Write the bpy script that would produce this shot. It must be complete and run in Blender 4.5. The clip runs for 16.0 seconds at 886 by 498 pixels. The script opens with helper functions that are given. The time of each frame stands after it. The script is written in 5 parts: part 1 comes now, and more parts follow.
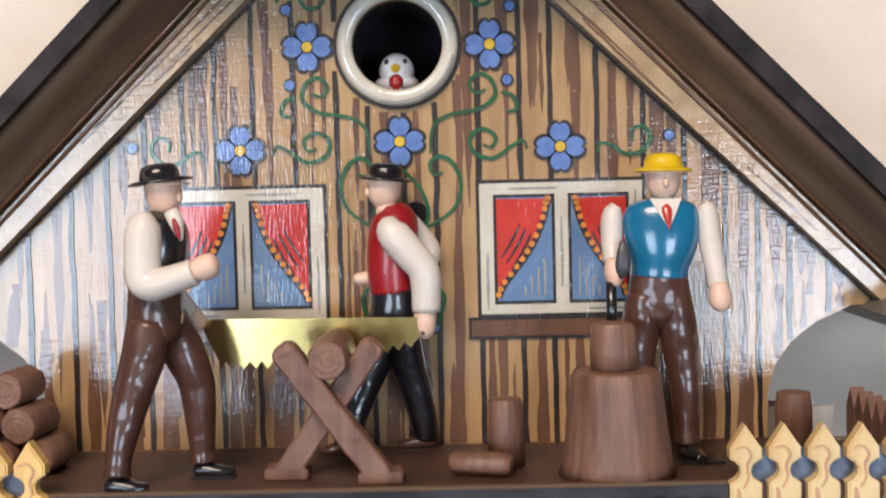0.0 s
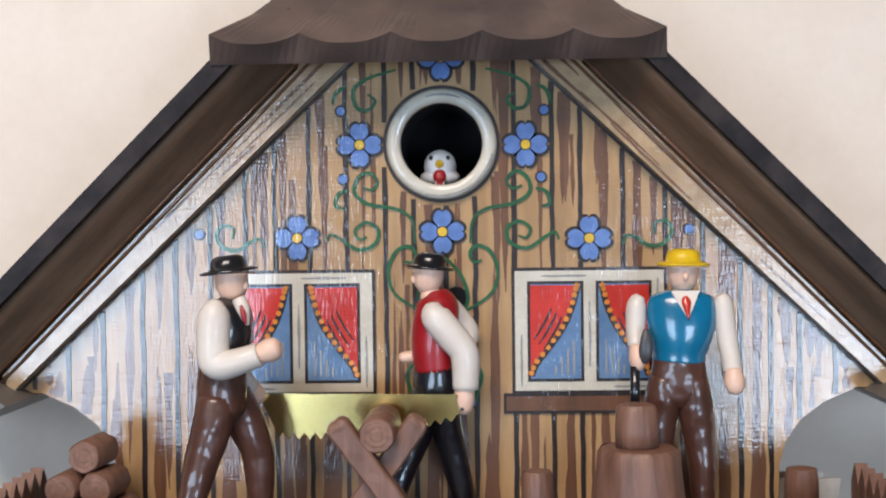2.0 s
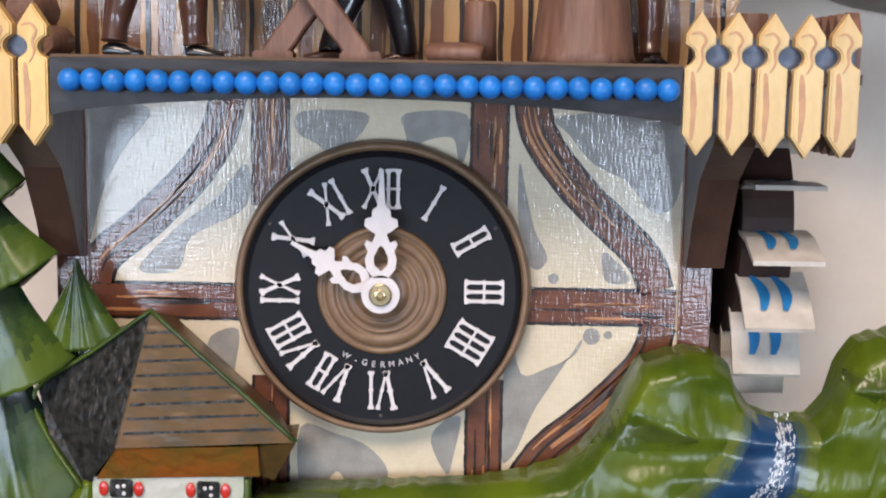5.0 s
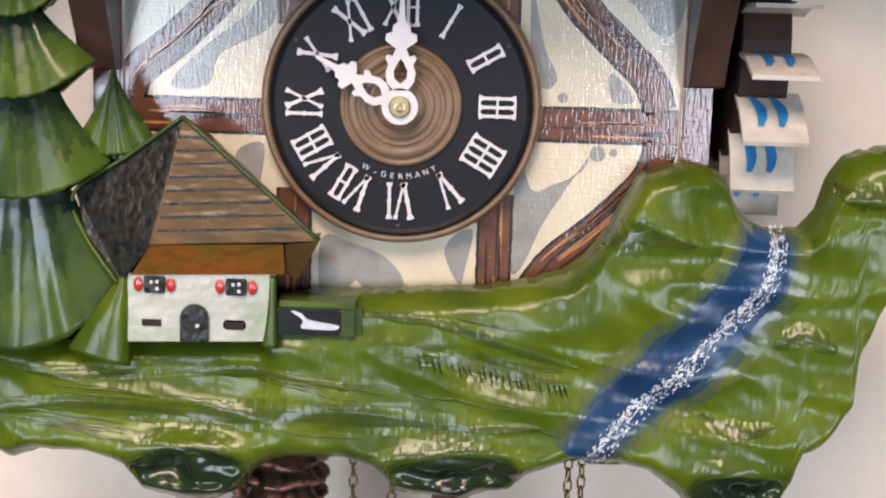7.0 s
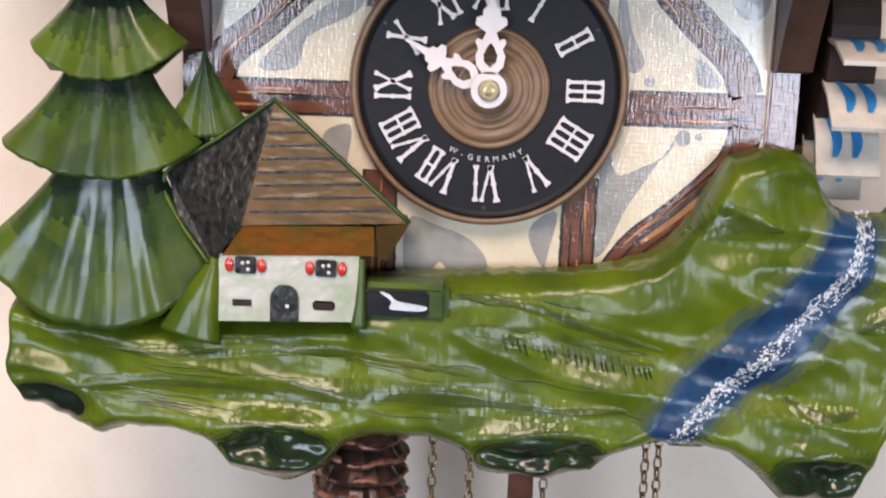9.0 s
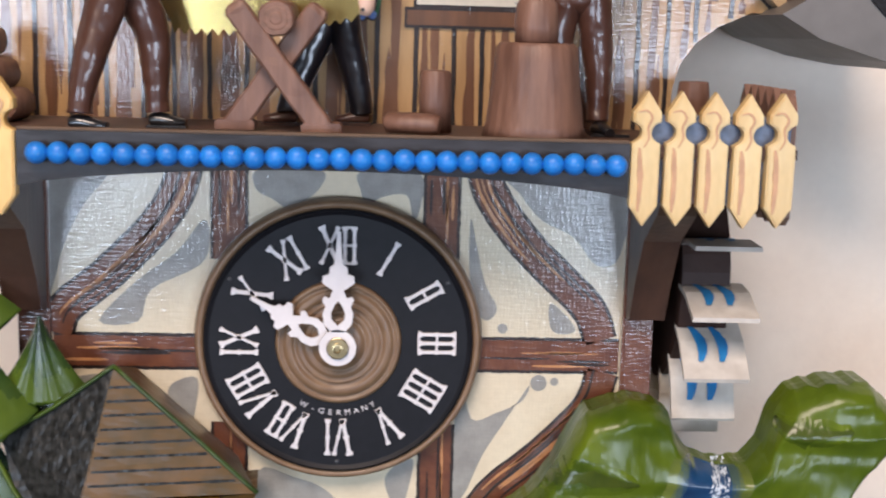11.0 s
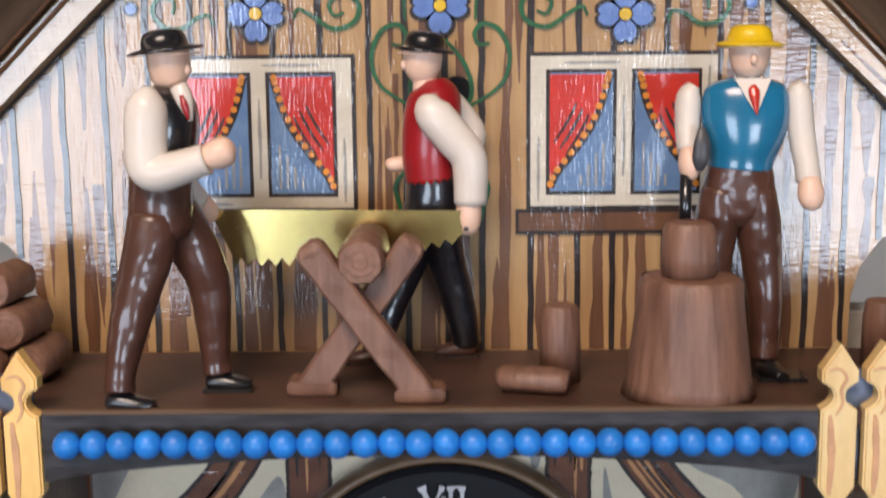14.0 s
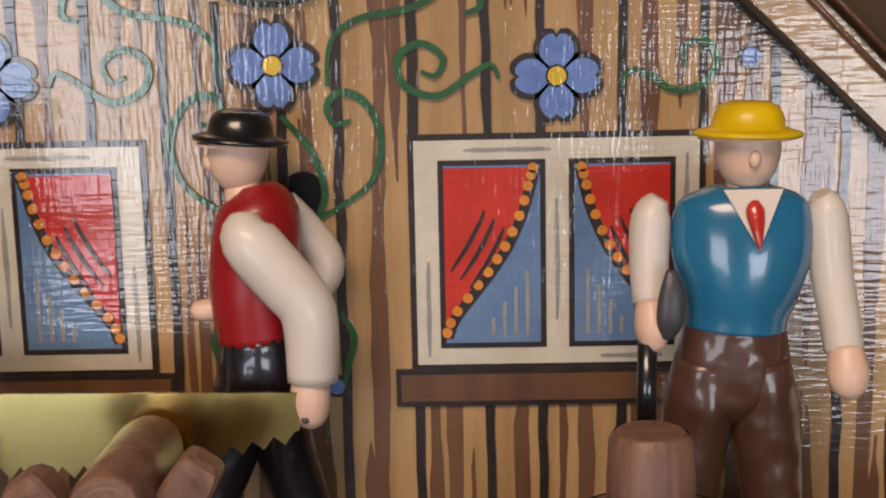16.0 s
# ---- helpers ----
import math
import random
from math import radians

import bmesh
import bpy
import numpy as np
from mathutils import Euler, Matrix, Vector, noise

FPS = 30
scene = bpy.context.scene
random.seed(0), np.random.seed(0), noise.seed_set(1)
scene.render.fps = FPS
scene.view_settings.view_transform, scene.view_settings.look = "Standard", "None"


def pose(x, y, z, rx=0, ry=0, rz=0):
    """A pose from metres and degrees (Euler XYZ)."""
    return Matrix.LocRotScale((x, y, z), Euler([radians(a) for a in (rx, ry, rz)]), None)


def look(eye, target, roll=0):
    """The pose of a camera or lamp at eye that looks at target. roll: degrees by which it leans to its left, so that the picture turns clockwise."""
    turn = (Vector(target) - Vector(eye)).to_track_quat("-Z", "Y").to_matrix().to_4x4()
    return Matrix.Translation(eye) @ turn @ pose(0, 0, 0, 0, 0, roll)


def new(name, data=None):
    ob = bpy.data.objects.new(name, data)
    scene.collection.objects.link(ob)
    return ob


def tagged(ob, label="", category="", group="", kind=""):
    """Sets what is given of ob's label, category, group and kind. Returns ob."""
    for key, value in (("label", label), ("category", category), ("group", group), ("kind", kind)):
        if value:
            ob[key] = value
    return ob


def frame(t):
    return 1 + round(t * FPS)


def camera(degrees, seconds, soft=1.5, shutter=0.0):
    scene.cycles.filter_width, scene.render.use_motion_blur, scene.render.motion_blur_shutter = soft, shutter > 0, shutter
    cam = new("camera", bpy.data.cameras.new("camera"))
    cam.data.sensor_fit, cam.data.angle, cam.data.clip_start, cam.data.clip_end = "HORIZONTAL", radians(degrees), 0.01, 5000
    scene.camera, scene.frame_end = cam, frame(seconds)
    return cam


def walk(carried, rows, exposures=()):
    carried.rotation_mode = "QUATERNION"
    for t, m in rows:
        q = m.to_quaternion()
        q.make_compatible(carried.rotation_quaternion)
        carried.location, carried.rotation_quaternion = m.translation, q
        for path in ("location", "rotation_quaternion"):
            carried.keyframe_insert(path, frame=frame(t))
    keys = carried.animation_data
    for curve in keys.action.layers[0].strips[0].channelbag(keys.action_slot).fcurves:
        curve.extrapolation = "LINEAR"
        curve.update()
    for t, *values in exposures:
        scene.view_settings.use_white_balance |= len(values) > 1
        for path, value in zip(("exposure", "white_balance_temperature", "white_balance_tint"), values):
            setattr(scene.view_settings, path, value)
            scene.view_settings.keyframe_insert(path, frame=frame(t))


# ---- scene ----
import itertools

cam = camera(38.9, 16.0, soft=2.0, shutter=0.3)
PATH = [
    (0, (0.018, -0.344, 0.139), (-0.019, 1.653, 0.04), -1.4),
    (0.5, (0.017, -0.354, 0.125), (-0.013, 1.644, 0.033), -0.8),
    (1, (0.014, -0.364, 0.135), (-0.037, 1.634, 0.062), -0.8),
    (1.5, (0.018, -0.377, 0.158), (-0.047, 1.621, 0.107), -0.9),
    (2, (0.014, -0.377, 0.154), (-0.058, 1.622, 0.116), -0.7),
    (2.5, (0.01, -0.376, 0.123), (-0.072, 1.621, 0.059), -0.3),
    (3, (0.014, -0.377, 0.102), (-0.055, 1.618, -0.016), 0.0),
    (3.5, (0.016, -0.372, 0.087), (-0.035, 1.621, -0.072), 0.1),
    (4, (0.02, -0.367, 0.077), (-0.008, 1.622, -0.13), 0.4),
    (4.2, (0.023, -0.368, 0.074), (-0.008, 1.619, -0.148), 0.6),
    (6.3, (0.023, -0.386, 0.035), (0.001, 1.588, -0.284), 1.5),
    (6.5, (0.025, -0.39, 0.029), (-0.019, 1.584, -0.29), 1.4),
    (7, (0.019, -0.401, 0.026), (-0.003, 1.567, -0.33), 1.8),
    (7.5, (0.015, -0.408, 0.016), (-0.024, 1.555, -0.365), 1.9),
    (8, (0.016, -0.409, 0.014), (-0.015, 1.551, -0.382), 2.1),
    (8.2, (0.015, -0.41, 0.014), (-0.041, 1.549, -0.384), 2.1),
    (10.3, (-0.029, -0.392, 0.06), (0.004, 1.571, -0.323), 1.5),
    (10.5, (-0.02, -0.393, 0.062), (0.055, 1.58, -0.258), 1.8),
    (11, (0.013, -0.382, 0.095), (0.109, 1.586, -0.248), 1.6),
    (11.5, (0.024, -0.368, 0.086), (0.147, 1.595, -0.278), 1.2),
    (12, (0.022, -0.361, 0.08), (0.136, 1.599, -0.306), 0.7),
    (12.5, (0.013, -0.352, 0.083), (0.067, 1.609, -0.305), 0.4),
    (13, (0.009, -0.339, 0.092), (0.015, 1.628, -0.269), 0.1),
    (13.5, (0.005, -0.319, 0.11), (-0.013, 1.655, -0.21), -0.5),
    (14, (0.005, -0.301, 0.143), (-0.026, 1.672, -0.181), -0.6),
    (14.5, (0.015, -0.292, 0.16), (-0.02, 1.684, -0.145), -0.9),
    (15, (0.019, -0.266, 0.162), (-0.016, 1.71, -0.147), -1.2),
    (15.5, (0.025, -0.222, 0.161), (0.007, 1.751, -0.167), -1.2),
    (16, (0.03, -0.191, 0.157), (-0.005, 1.779, -0.187), -1.2),
]
walk(cam, [(t, look(eye, target, roll)) for t, eye, target, roll in PATH],
     exposures=((0, -0.13, 6400, 13), (2, -0.18, 5950, 11), (3, -0.18, 5900, 15), (4.2, -0.10, 6150, 16), (6.3, 0.05, 6650, 17), (8.2, 0.05, 6700, 19), (10.5, 0.0, 6350, 17), (12.5, 0.0, 6350, 17), (13.8, -0.06, 6500, 16), (14.6, -0.34, 6900, 17), (15.5, -0.6, 7300, 20), (16, -0.64, 7400, 20)))


# ---- world and lights ----
MM = 0.001
wd = bpy.data.worlds.new("sky"); scene.world = wd; wd.use_nodes = True
sky = wd.node_tree.nodes.new("ShaderNodeTexSky"); sky.sky_type = 'NISHITA'; sky.sun_disc = False
sky.sun_elevation = radians(40); sky.sun_rotation = radians(150)
bg = wd.node_tree.nodes["Background"]; bg.inputs["Strength"].default_value = 0.1
wd.node_tree.links.new(sky.outputs[0], bg.inputs["Color"])


def area_lamp(name, eye, target, sx, sy, watts, col):
    d = bpy.data.lights.new(name, "AREA"); d.shape = 'RECTANGLE'; d.size = sx; d.size_y = sy; d.energy = watts; d.color = col
    o = new(name, d); o.matrix_world = look(eye, target)
    return o


# daylight in the two window openings behind the camera, one added warm fill overhead
area_lamp("window_light", (-1.07, -2.44, 0.0), (-1.07, 0, 0.0), 1.06, 0.80, 31, (0.67, 0.83, 1.0))
area_lamp("window_light", (1.04, -2.44, -0.16), (1.04, 0, -0.16), 1.06, 0.58, 28, (0.67, 0.83, 1.0))
# unseen warm fill lamp, added to brighten and warm the scene
area_lamp("warm_fill_light", (-0.25, -1.1, 0.97), (-0.25, -1.1, 0), 0.7, 0.7, 32, (1.0, 0.83, 0.68))

# ---- materials ----
def mat(name, col, col2=None, rough=0.5, scale=300.0, stretch=(1, 1, 1), bump=0.0, bscale=None, metal=0.0, coat=0.0, mix=(0.35, 0.65), bstretch=None, fine=0.0, rnd=0.0, bdist=0.0004, spec=0.5, crough=0.07, weave=False, bdetail=1.5, cior=1.5):
    m = bpy.data.materials.new(name); m.use_nodes = True
    nt = m.node_tree; N = nt.nodes; L = nt.links; p = N["Principled BSDF"]
    p.inputs["Roughness"].default_value = rough; p.inputs["Metallic"].default_value = metal
    p.inputs["Coat Weight"].default_value = coat; p.inputs["Coat IOR"].default_value = cior; p.inputs["Coat Roughness"].default_value = crough; p.inputs["Specular IOR Level"].default_value = spec
    tc = N.new("ShaderNodeTexCoord")

    def noise_at(sc, st, detail=4):
        mp = N.new("ShaderNodeMapping"); mp.inputs["Scale"].default_value = st
        L.new(tc.outputs["Object"], mp.inputs["Vector"])
        n = N.new("ShaderNodeTexNoise"); n.inputs["Scale"].default_value = sc; n.inputs["Detail"].default_value = detail
        L.new(mp.outputs[0], n.inputs["Vector"])
        return n.outputs["Fac"]
    c2 = col2 or tuple(c * 0.78 for c in col)
    r = N.new("ShaderNodeValToRGB")
    r.color_ramp.elements[0].position, r.color_ramp.elements[1].position = mix
    r.color_ramp.elements[0].color = (*c2, 1); r.color_ramp.elements[1].color = (*col, 1)
    L.new(noise_at(scale, stretch), r.inputs[0])
    out = r.outputs[0]
    hv = N.new("ShaderNodeHueSaturation")
    fr = N.new("ShaderNodeMapRange"); fr.inputs[3].default_value = 1 - fine; fr.inputs[4].default_value = 1 + fine
    L.new(noise_at(scale * 7, stretch, 2), fr.inputs[0])
    val = fr.outputs[0]
    if rnd:
        oi = N.new("ShaderNodeObjectInfo"); rr = N.new("ShaderNodeMapRange")
        rr.inputs[3].default_value = 1 - rnd; rr.inputs[4].default_value = 1 + rnd
        L.new(oi.outputs["Random"], rr.inputs[0])
        mu = N.new("ShaderNodeMath"); mu.operation = 'MULTIPLY'; L.new(val, mu.inputs[0]); L.new(rr.outputs[0], mu.inputs[1]); val = mu.outputs[0]
    L.new(val, hv.inputs["Value"]); L.new(out, hv.inputs["Color"]); L.new(hv.outputs[0], p.inputs["Base Color"])
    if bump:
        b = N.new("ShaderNodeBump"); b.inputs["Strength"].default_value = bump; b.inputs["Distance"].default_value = bdist
        if weave:
            ad = N.new("ShaderNodeMath"); ad.operation = 'ADD'
            L.new(noise_at(1500, (1, 1, 0.16), 1), ad.inputs[0]); L.new(noise_at(1300, (0.16, 1, 1), 1), ad.inputs[1])
            L.new(ad.outputs[0], b.inputs["Height"])
        else:
            L.new(noise_at(bscale or scale * 3, bstretch or stretch, bdetail), b.inputs["Height"])
        L.new(b.outputs[0], p.inputs["Normal"]); L.new(b.outputs[0], p.inputs["Coat Normal"])
    return m


VST = (1, 1, 0.12)
VARN = dict(rough=0.45, coat=1.0, bump=0.46, weave=True, fine=0.08, bdist=0.00015, spec=0.3, crough=0.11, cior=1.62)
M_gable = mat("painted_tan_plywood", (0.47, 0.29, 0.13), (0.36, 0.21, 0.09), scale=260, stretch=VST, **VARN)
M_stroke = mat("brown_stroke_paint", (0.17, 0.075, 0.035), (0.11, 0.05, 0.025), scale=200, stretch=VST, **VARN)
M_umber = mat("dark_umber_stroke_paint", (0.115, 0.052, 0.028), (0.17, 0.08, 0.042), scale=160, stretch=VST, **VARN)
M_line = mat("black_line_paint", (0.016, 0.011, 0.010), (0.028, 0.018, 0.016), scale=300, **VARN)
M_cream = mat("cream_paint", (0.72, 0.63, 0.46), (0.66, 0.56, 0.40), scale=60, **VARN)
M_greyp = mat("grey_patch_paint", (0.33, 0.32, 0.29), (0.26, 0.25, 0.23), scale=160, **VARN)
M_timber = mat("timber_brown_paint", (0.17, 0.06, 0.028), (0.11, 0.035, 0.018), scale=140, **VARN)
M_streak = mat("orange_streak_paint", (0.58, 0.27, 0.11), scale=200, **VARN)
M_white = mat("window_white_paint", (0.66, 0.61, 0.50), (0.58, 0.53, 0.43), scale=160, **VARN)
M_red = mat("red_paint", (0.60, 0.030, 0.014), (0.50, 0.022, 0.010), scale=120, **VARN)
M_orange = mat("orange_paint", (0.75, 0.27, 0.03), scale=200, **VARN)
M_wblue = mat("window_blue_paint", (0.10, 0.19, 0.36), (0.14, 0.24, 0.40), scale=160, **VARN)
M_fblue = mat("flower_blue_paint", (0.13, 0.23, 0.52), (0.09, 0.17, 0.42), scale=300, **VARN)
M_yell = mat("yellow_paint", (0.80, 0.52, 0.03), scale=300, **VARN)
M_vine = mat("vine_green_paint", (0.010, 0.115, 0.035), (0.012, 0.075, 0.030), scale=300, **VARN)
M_trim = mat("gable_trim_paint", (0.48, 0.33, 0.18), (0.34, 0.22, 0.11), scale=160, **VARN)
M_soffit = mat("brown_stained_wood", (0.15, 0.090, 0.054), (0.115, 0.068, 0.040), rough=0.6, spec=0.3, scale=60, stretch=(1, 4, 1), bump=0.25, bscale=300, fine=0.1)
M_roof = mat("dark_glossy_roof", (0.040, 0.030, 0.028), (0.014, 0.011, 0.011), rough=0.45, spec=0.15, scale=90, bump=0.5, bscale=700, fine=0.25)
# roof's end face: the light falling on it is put into this grey
M_eave = mat("lit_grey_eave_end", (0.17, 0.15, 0.135), (0.13, 0.115, 0.10), rough=0.5, scale=60, bump=0.2, bscale=400)
M_hip = mat("shaded_roof_tile", (0.12, 0.080, 0.062), (0.060, 0.042, 0.036), rough=0.45, scale=45, bump=0.2, bscale=400, fine=0.1)
M_floor = mat("balcony_floor_brown", (0.085, 0.040, 0.026), (0.055, 0.028, 0.02), rough=0.5, scale=80, bump=0.2, bscale=500)
M_apron = mat("blue_grey_stained_board", (0.045, 0.042, 0.046), (0.02, 0.017, 0.017), rough=0.4, scale=220, stretch=(.3, 1, 1), bump=0.4, bscale=500, spec=0.25)
M_bead = mat("blue_plastic_bead", (0.012, 0.215, 0.66), (0.01, 0.15, 0.52), rough=0.42, scale=260, rnd=0.10, bump=0.3, bscale=420)
M_picket = mat("yellow_painted_picket", (0.80, 0.54, 0.19), (0.62, 0.36, 0.10), rough=0.42, scale=120, stretch=(1, 1, .3), bump=0.3, bscale=600, fine=0.08, rnd=0.08)
M_pcream = mat("cream_painted_picket", (0.78, 0.60, 0.30), (0.66, 0.42, 0.15), rough=0.42, scale=120, stretch=(1, 1, .3), bump=0.3, bscale=600, fine=0.08, rnd=0.08)
M_pstreak = mat("pink_brown_streak", (0.62, 0.34, 0.17), rough=0.45, scale=200)
M_pblue = mat("grey_blue_backing", (0.11, 0.15, 0.24), (0.05, 0.06, 0.09), rough=0.4, scale=200, bump=0.3)
M_post = mat("dark_brown_post", (0.085, 0.040, 0.025), (0.045, 0.022, 0.016), rough=0.42, scale=90, stretch=(1, 1, .2), bump=0.3, bscale=500, fine=0.1)
M_dial = mat("black_dial_plastic", (0.009, 0.009, 0.012), rough=0.5, spec=0.25, scale=300, bump=0.05)
M_ring = mat("tan_dial_ring", (0.22, 0.135, 0.075), (0.17, 0.10, 0.055), rough=0.38, scale=160, bump=0.06)
M_bone = mat("white_plastic", (0.74, 0.70, 0.70), (0.68, 0.64, 0.64), rough=0.38, scale=200)
M_brass = mat("brass", (0.55, 0.43, 0.24), (0.42, 0.32, 0.17), rough=0.34, metal=1.0, scale=200, bump=0.05)
M_saw = mat("polished_brass_sheet", (0.86, 0.68, 0.27), (0.78, 0.60, 0.22), rough=0.2, metal=1.0, scale=30)
M_hat = mat("black_gloss_paint", (0.010, 0.010, 0.012), rough=0.28, scale=100, coat=0.6, bump=0.15, bscale=140, bdist=0.001)
M_skin = mat("flesh_paint", (0.80, 0.55, 0.41), (0.75, 0.49, 0.36), rough=0.4, scale=150)
M_shirt = mat("white_gloss_paint", (0.72, 0.65, 0.57), (0.66, 0.58, 0.50), rough=0.42, scale=100, coat=0.2, bump=0.15, bscale=140, bdist=0.001)
M_trous = mat("brown_gloss_paint", (0.085, 0.035, 0.022), (0.065, 0.026, 0.017), rough=0.35, scale=80, bump=1.0, bscale=120, bdist=0.0018, coat=0.5)
M_blackt = mat("black_trouser_paint", (0.008, 0.008, 0.012), rough=0.35, scale=80, bump=0.75, bscale=130, bdist=0.0016, coat=0.8)
M_vestr = mat("red_vest_paint", (0.36, 0.010, 0.014), rough=0.38, scale=100, coat=0.3, bump=0.15, bscale=140, bdist=0.001)
M_vestb = mat("blue_vest_paint", (0.010, 0.17, 0.32), rough=0.24, scale=100, coat=0.6, bump=0.15, bscale=140, bdist=0.001)
M_hyel = mat("yellow_hat_paint", (0.80, 0.52, 0.01), rough=0.35, scale=100)
M_grey = mat("grey_axe_paint", (0.06, 0.06, 0.065), rough=0.4, scale=200)
M_wood = mat("brown_stained_carving", (0.225, 0.115, 0.076), (0.135, 0.064, 0.042), rough=0.5, scale=220, stretch=(1, 1, .15), bump=0.9, bscale=520, bstretch=(1, 1, .15), fine=0.15)
M_logend = mat("log_end_brown", (0.24, 0.12, 0.078), (0.16, 0.08, 0.05), rough=0.55, scale=500, bump=0.4, bscale=800)
M_green = mat("glossy_green_carving", (0.132, 0.182, 0.008), (0.052, 0.088, 0.006), rough=0.28, spec=0.4, scale=34, bump=0.55, bscale=300, mix=(0.36, 0.74), fine=0.14, bdist=0.0007, bstretch=(1, 1, 0.3))
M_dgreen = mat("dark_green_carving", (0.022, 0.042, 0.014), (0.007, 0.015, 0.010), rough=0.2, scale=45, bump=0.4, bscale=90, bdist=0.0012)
M_tree = mat("fir_green_paint", (0.088, 0.135, 0.012), (0.030, 0.058, 0.014), rough=0.3, spec=0.4, scale=36, bump=0.5, bscale=200, bstretch=(1, 1, .25), mix=(0.36, 0.66), bdist=0.0008)
M_river = mat("river_blue_paint", (0.010, 0.055, 0.140), (0.008, 0.032, 0.085), rough=0.3, scale=90, bump=0.4, bscale=220, bdist=0.0006)
M_foam = mat("white_foam_paint", (0.70, 0.76, 0.82), rough=0.35, scale=400, bump=0.3)
M_hwall = mat("house_white_paint", (0.52, 0.52, 0.46), (0.34, 0.40, 0.27), rough=0.3, scale=90, bump=0.8, bscale=350)
M_hroof = mat("house_roof_brown", (0.135, 0.070, 0.020), (0.070, 0.044, 0.012), rough=0.32, spec=0.4, scale=90, bump=1.0, bscale=300, bstretch=(.4, 1, 1))
M_hdark = mat("dark_shingle", (0.009, 0.009, 0.008), (0.034, 0.034, 0.031), rough=0.36, spec=0.35, scale=420, bump=0.9, bscale=450, bstretch=(1, 1, .5), bdist=0.001)
M_hor = mat("orange_brown_eave", (0.26, 0.080, 0.012), (0.12, 0.085, 0.014), rough=0.22, scale=90, bump=1.0, bscale=240, bdist=0.001)
M_pad = mat("paddle_cream", (0.62, 0.57, 0.50), (0.50, 0.45, 0.39), rough=0.45, scale=160, bump=0.3)
M_pblu = mat("paddle_blue_streak", (0.015, 0.20, 0.48), rough=0.4, scale=200)
M_drum = mat("dark_wheel_wood", (0.042, 0.022, 0.017), rough=0.5, spec=0.2, scale=150, bump=0.3)
M_chain = mat("aged_brass_chain", (0.50, 0.36, 0.17), (0.25, 0.18, 0.10), rough=0.3, metal=1.0, scale=400)
M_cone = mat("dark_copper_cone", (0.10, 0.045, 0.030), (0.02, 0.014, 0.012), rough=0.3, metal=0.3, scale=140, bump=0.6, bscale=260)
M_wall = mat("cream_plaster", (0.86, 0.75, 0.63), (0.82, 0.70, 0.58), rough=0.85, scale=40, bump=0.5, bscale=70, fine=0.03, bdist=0.0012, bdetail=3)
M_void = mat("dark_interior", (0.006, 0.006, 0.008), rough=0.9, scale=50)
# dark on purpose: the unseen room must mirror little light into the varnish
M_paint = mat("unseen_room_dark", (0.13, 0.11, 0.095), rough=0.8, scale=3)
M_bird = mat("bird_white", (0.70, 0.72, 0.74), rough=0.4, scale=300)
M_bblue = mat("bird_blue", (0.03, 0.14, 0.30), rough=0.4, scale=300)

# ---- mesh helpers (millimetres) ----
def finish(name, bm, mats, parent=None, label="", smooth=False):
    me = bpy.data.meshes.new(name)
    bmesh.ops.recalc_face_normals(bm, faces=bm.faces[:])
    for v in bm.verts:
        v.co *= MM
    bm.to_mesh(me); bm.free()
    for m in (mats if isinstance(mats, (list, tuple)) else [mats]):
        me.materials.append(m)
    if smooth:
        for f in me.polygons:
            f.use_smooth = True
    ob = new(name, me)
    if parent is not None:
        ob.parent = parent
    if label:
        ob["label"] = label
    return ob


def part(name, bm, material, parent, label="", smooth=False):
    return finish(name, bm, material, parent, label, smooth)


def thing(name, label, category, group="", kind=""):
    return tagged(new(name), label, category, group, kind)


def box(bm, x0, x1, y0, y1, z0, z1, bev=0.0, mi=0):
    g = bmesh.ops.create_cube(bm, size=1)
    vs = g["verts"]
    for v in vs:
        v.co = Vector(((x0 + x1) / 2 + v.co.x * (x1 - x0), (y0 + y1) / 2 + v.co.y * (y1 - y0), (z0 + z1) / 2 + v.co.z * (z1 - z0)))
    fs = {f for v in vs for f in v.link_faces}
    for f in fs:
        f.material_index = mi
    if bev:
        es = list({e for v in vs for e in v.link_edges})
        bmesh.ops.bevel(bm, geom=es, offset=bev, segments=2, affect='EDGES', clamp_overlap=True)
    return bm


def plate(bm, outer, y0, y1, holes=(), mi=0):
    """A board of outline (x, z) between depths y0 (front) and y1."""
    es = []
    for loop in (outer, *holes):
        vs = [bm.verts.new((x, y0, z)) for x, z in loop]
        es += [bm.edges.new((vs[i], vs[(i + 1) % len(vs)])) for i in range(len(vs))]
    r = bmesh.ops.triangle_fill(bm, use_beauty=True, use_dissolve=False, edges=es)
    fs = [g for g in r["geom"] if isinstance(g, bmesh.types.BMFace)]
    r2 = bmesh.ops.extrude_face_region(bm, geom=fs)
    for v in r2["geom"]:
        if isinstance(v, bmesh.types.BMVert):
            v.co.y = y1
    for f in bm.faces:
        if f.material_index == 0:
            f.material_index = mi
    return bm


def smooth_pts(pts, n=6, closed=False):
    P = [Vector(p) for p in pts]; out = []; k = len(P)
    for i in range(k if closed else k - 1):
        if closed:
            a, b, c, d = P[i - 1], P[i], P[(i + 1) % k], P[(i + 2) % k]
        else:
            a, b, c, d = P[max(i - 1, 0)], P[i], P[i + 1], P[min(i + 2, k - 1)]
        for j in range(n):
            t = j / n
            out.append(0.5 * ((2 * b) + (c - a) * t + (2 * a - 5 * b + 4 * c - d) * t * t + (3 * b - a - 3 * c + d) * t ** 3))
    if not closed:
        out.append(P[-1])
    return out


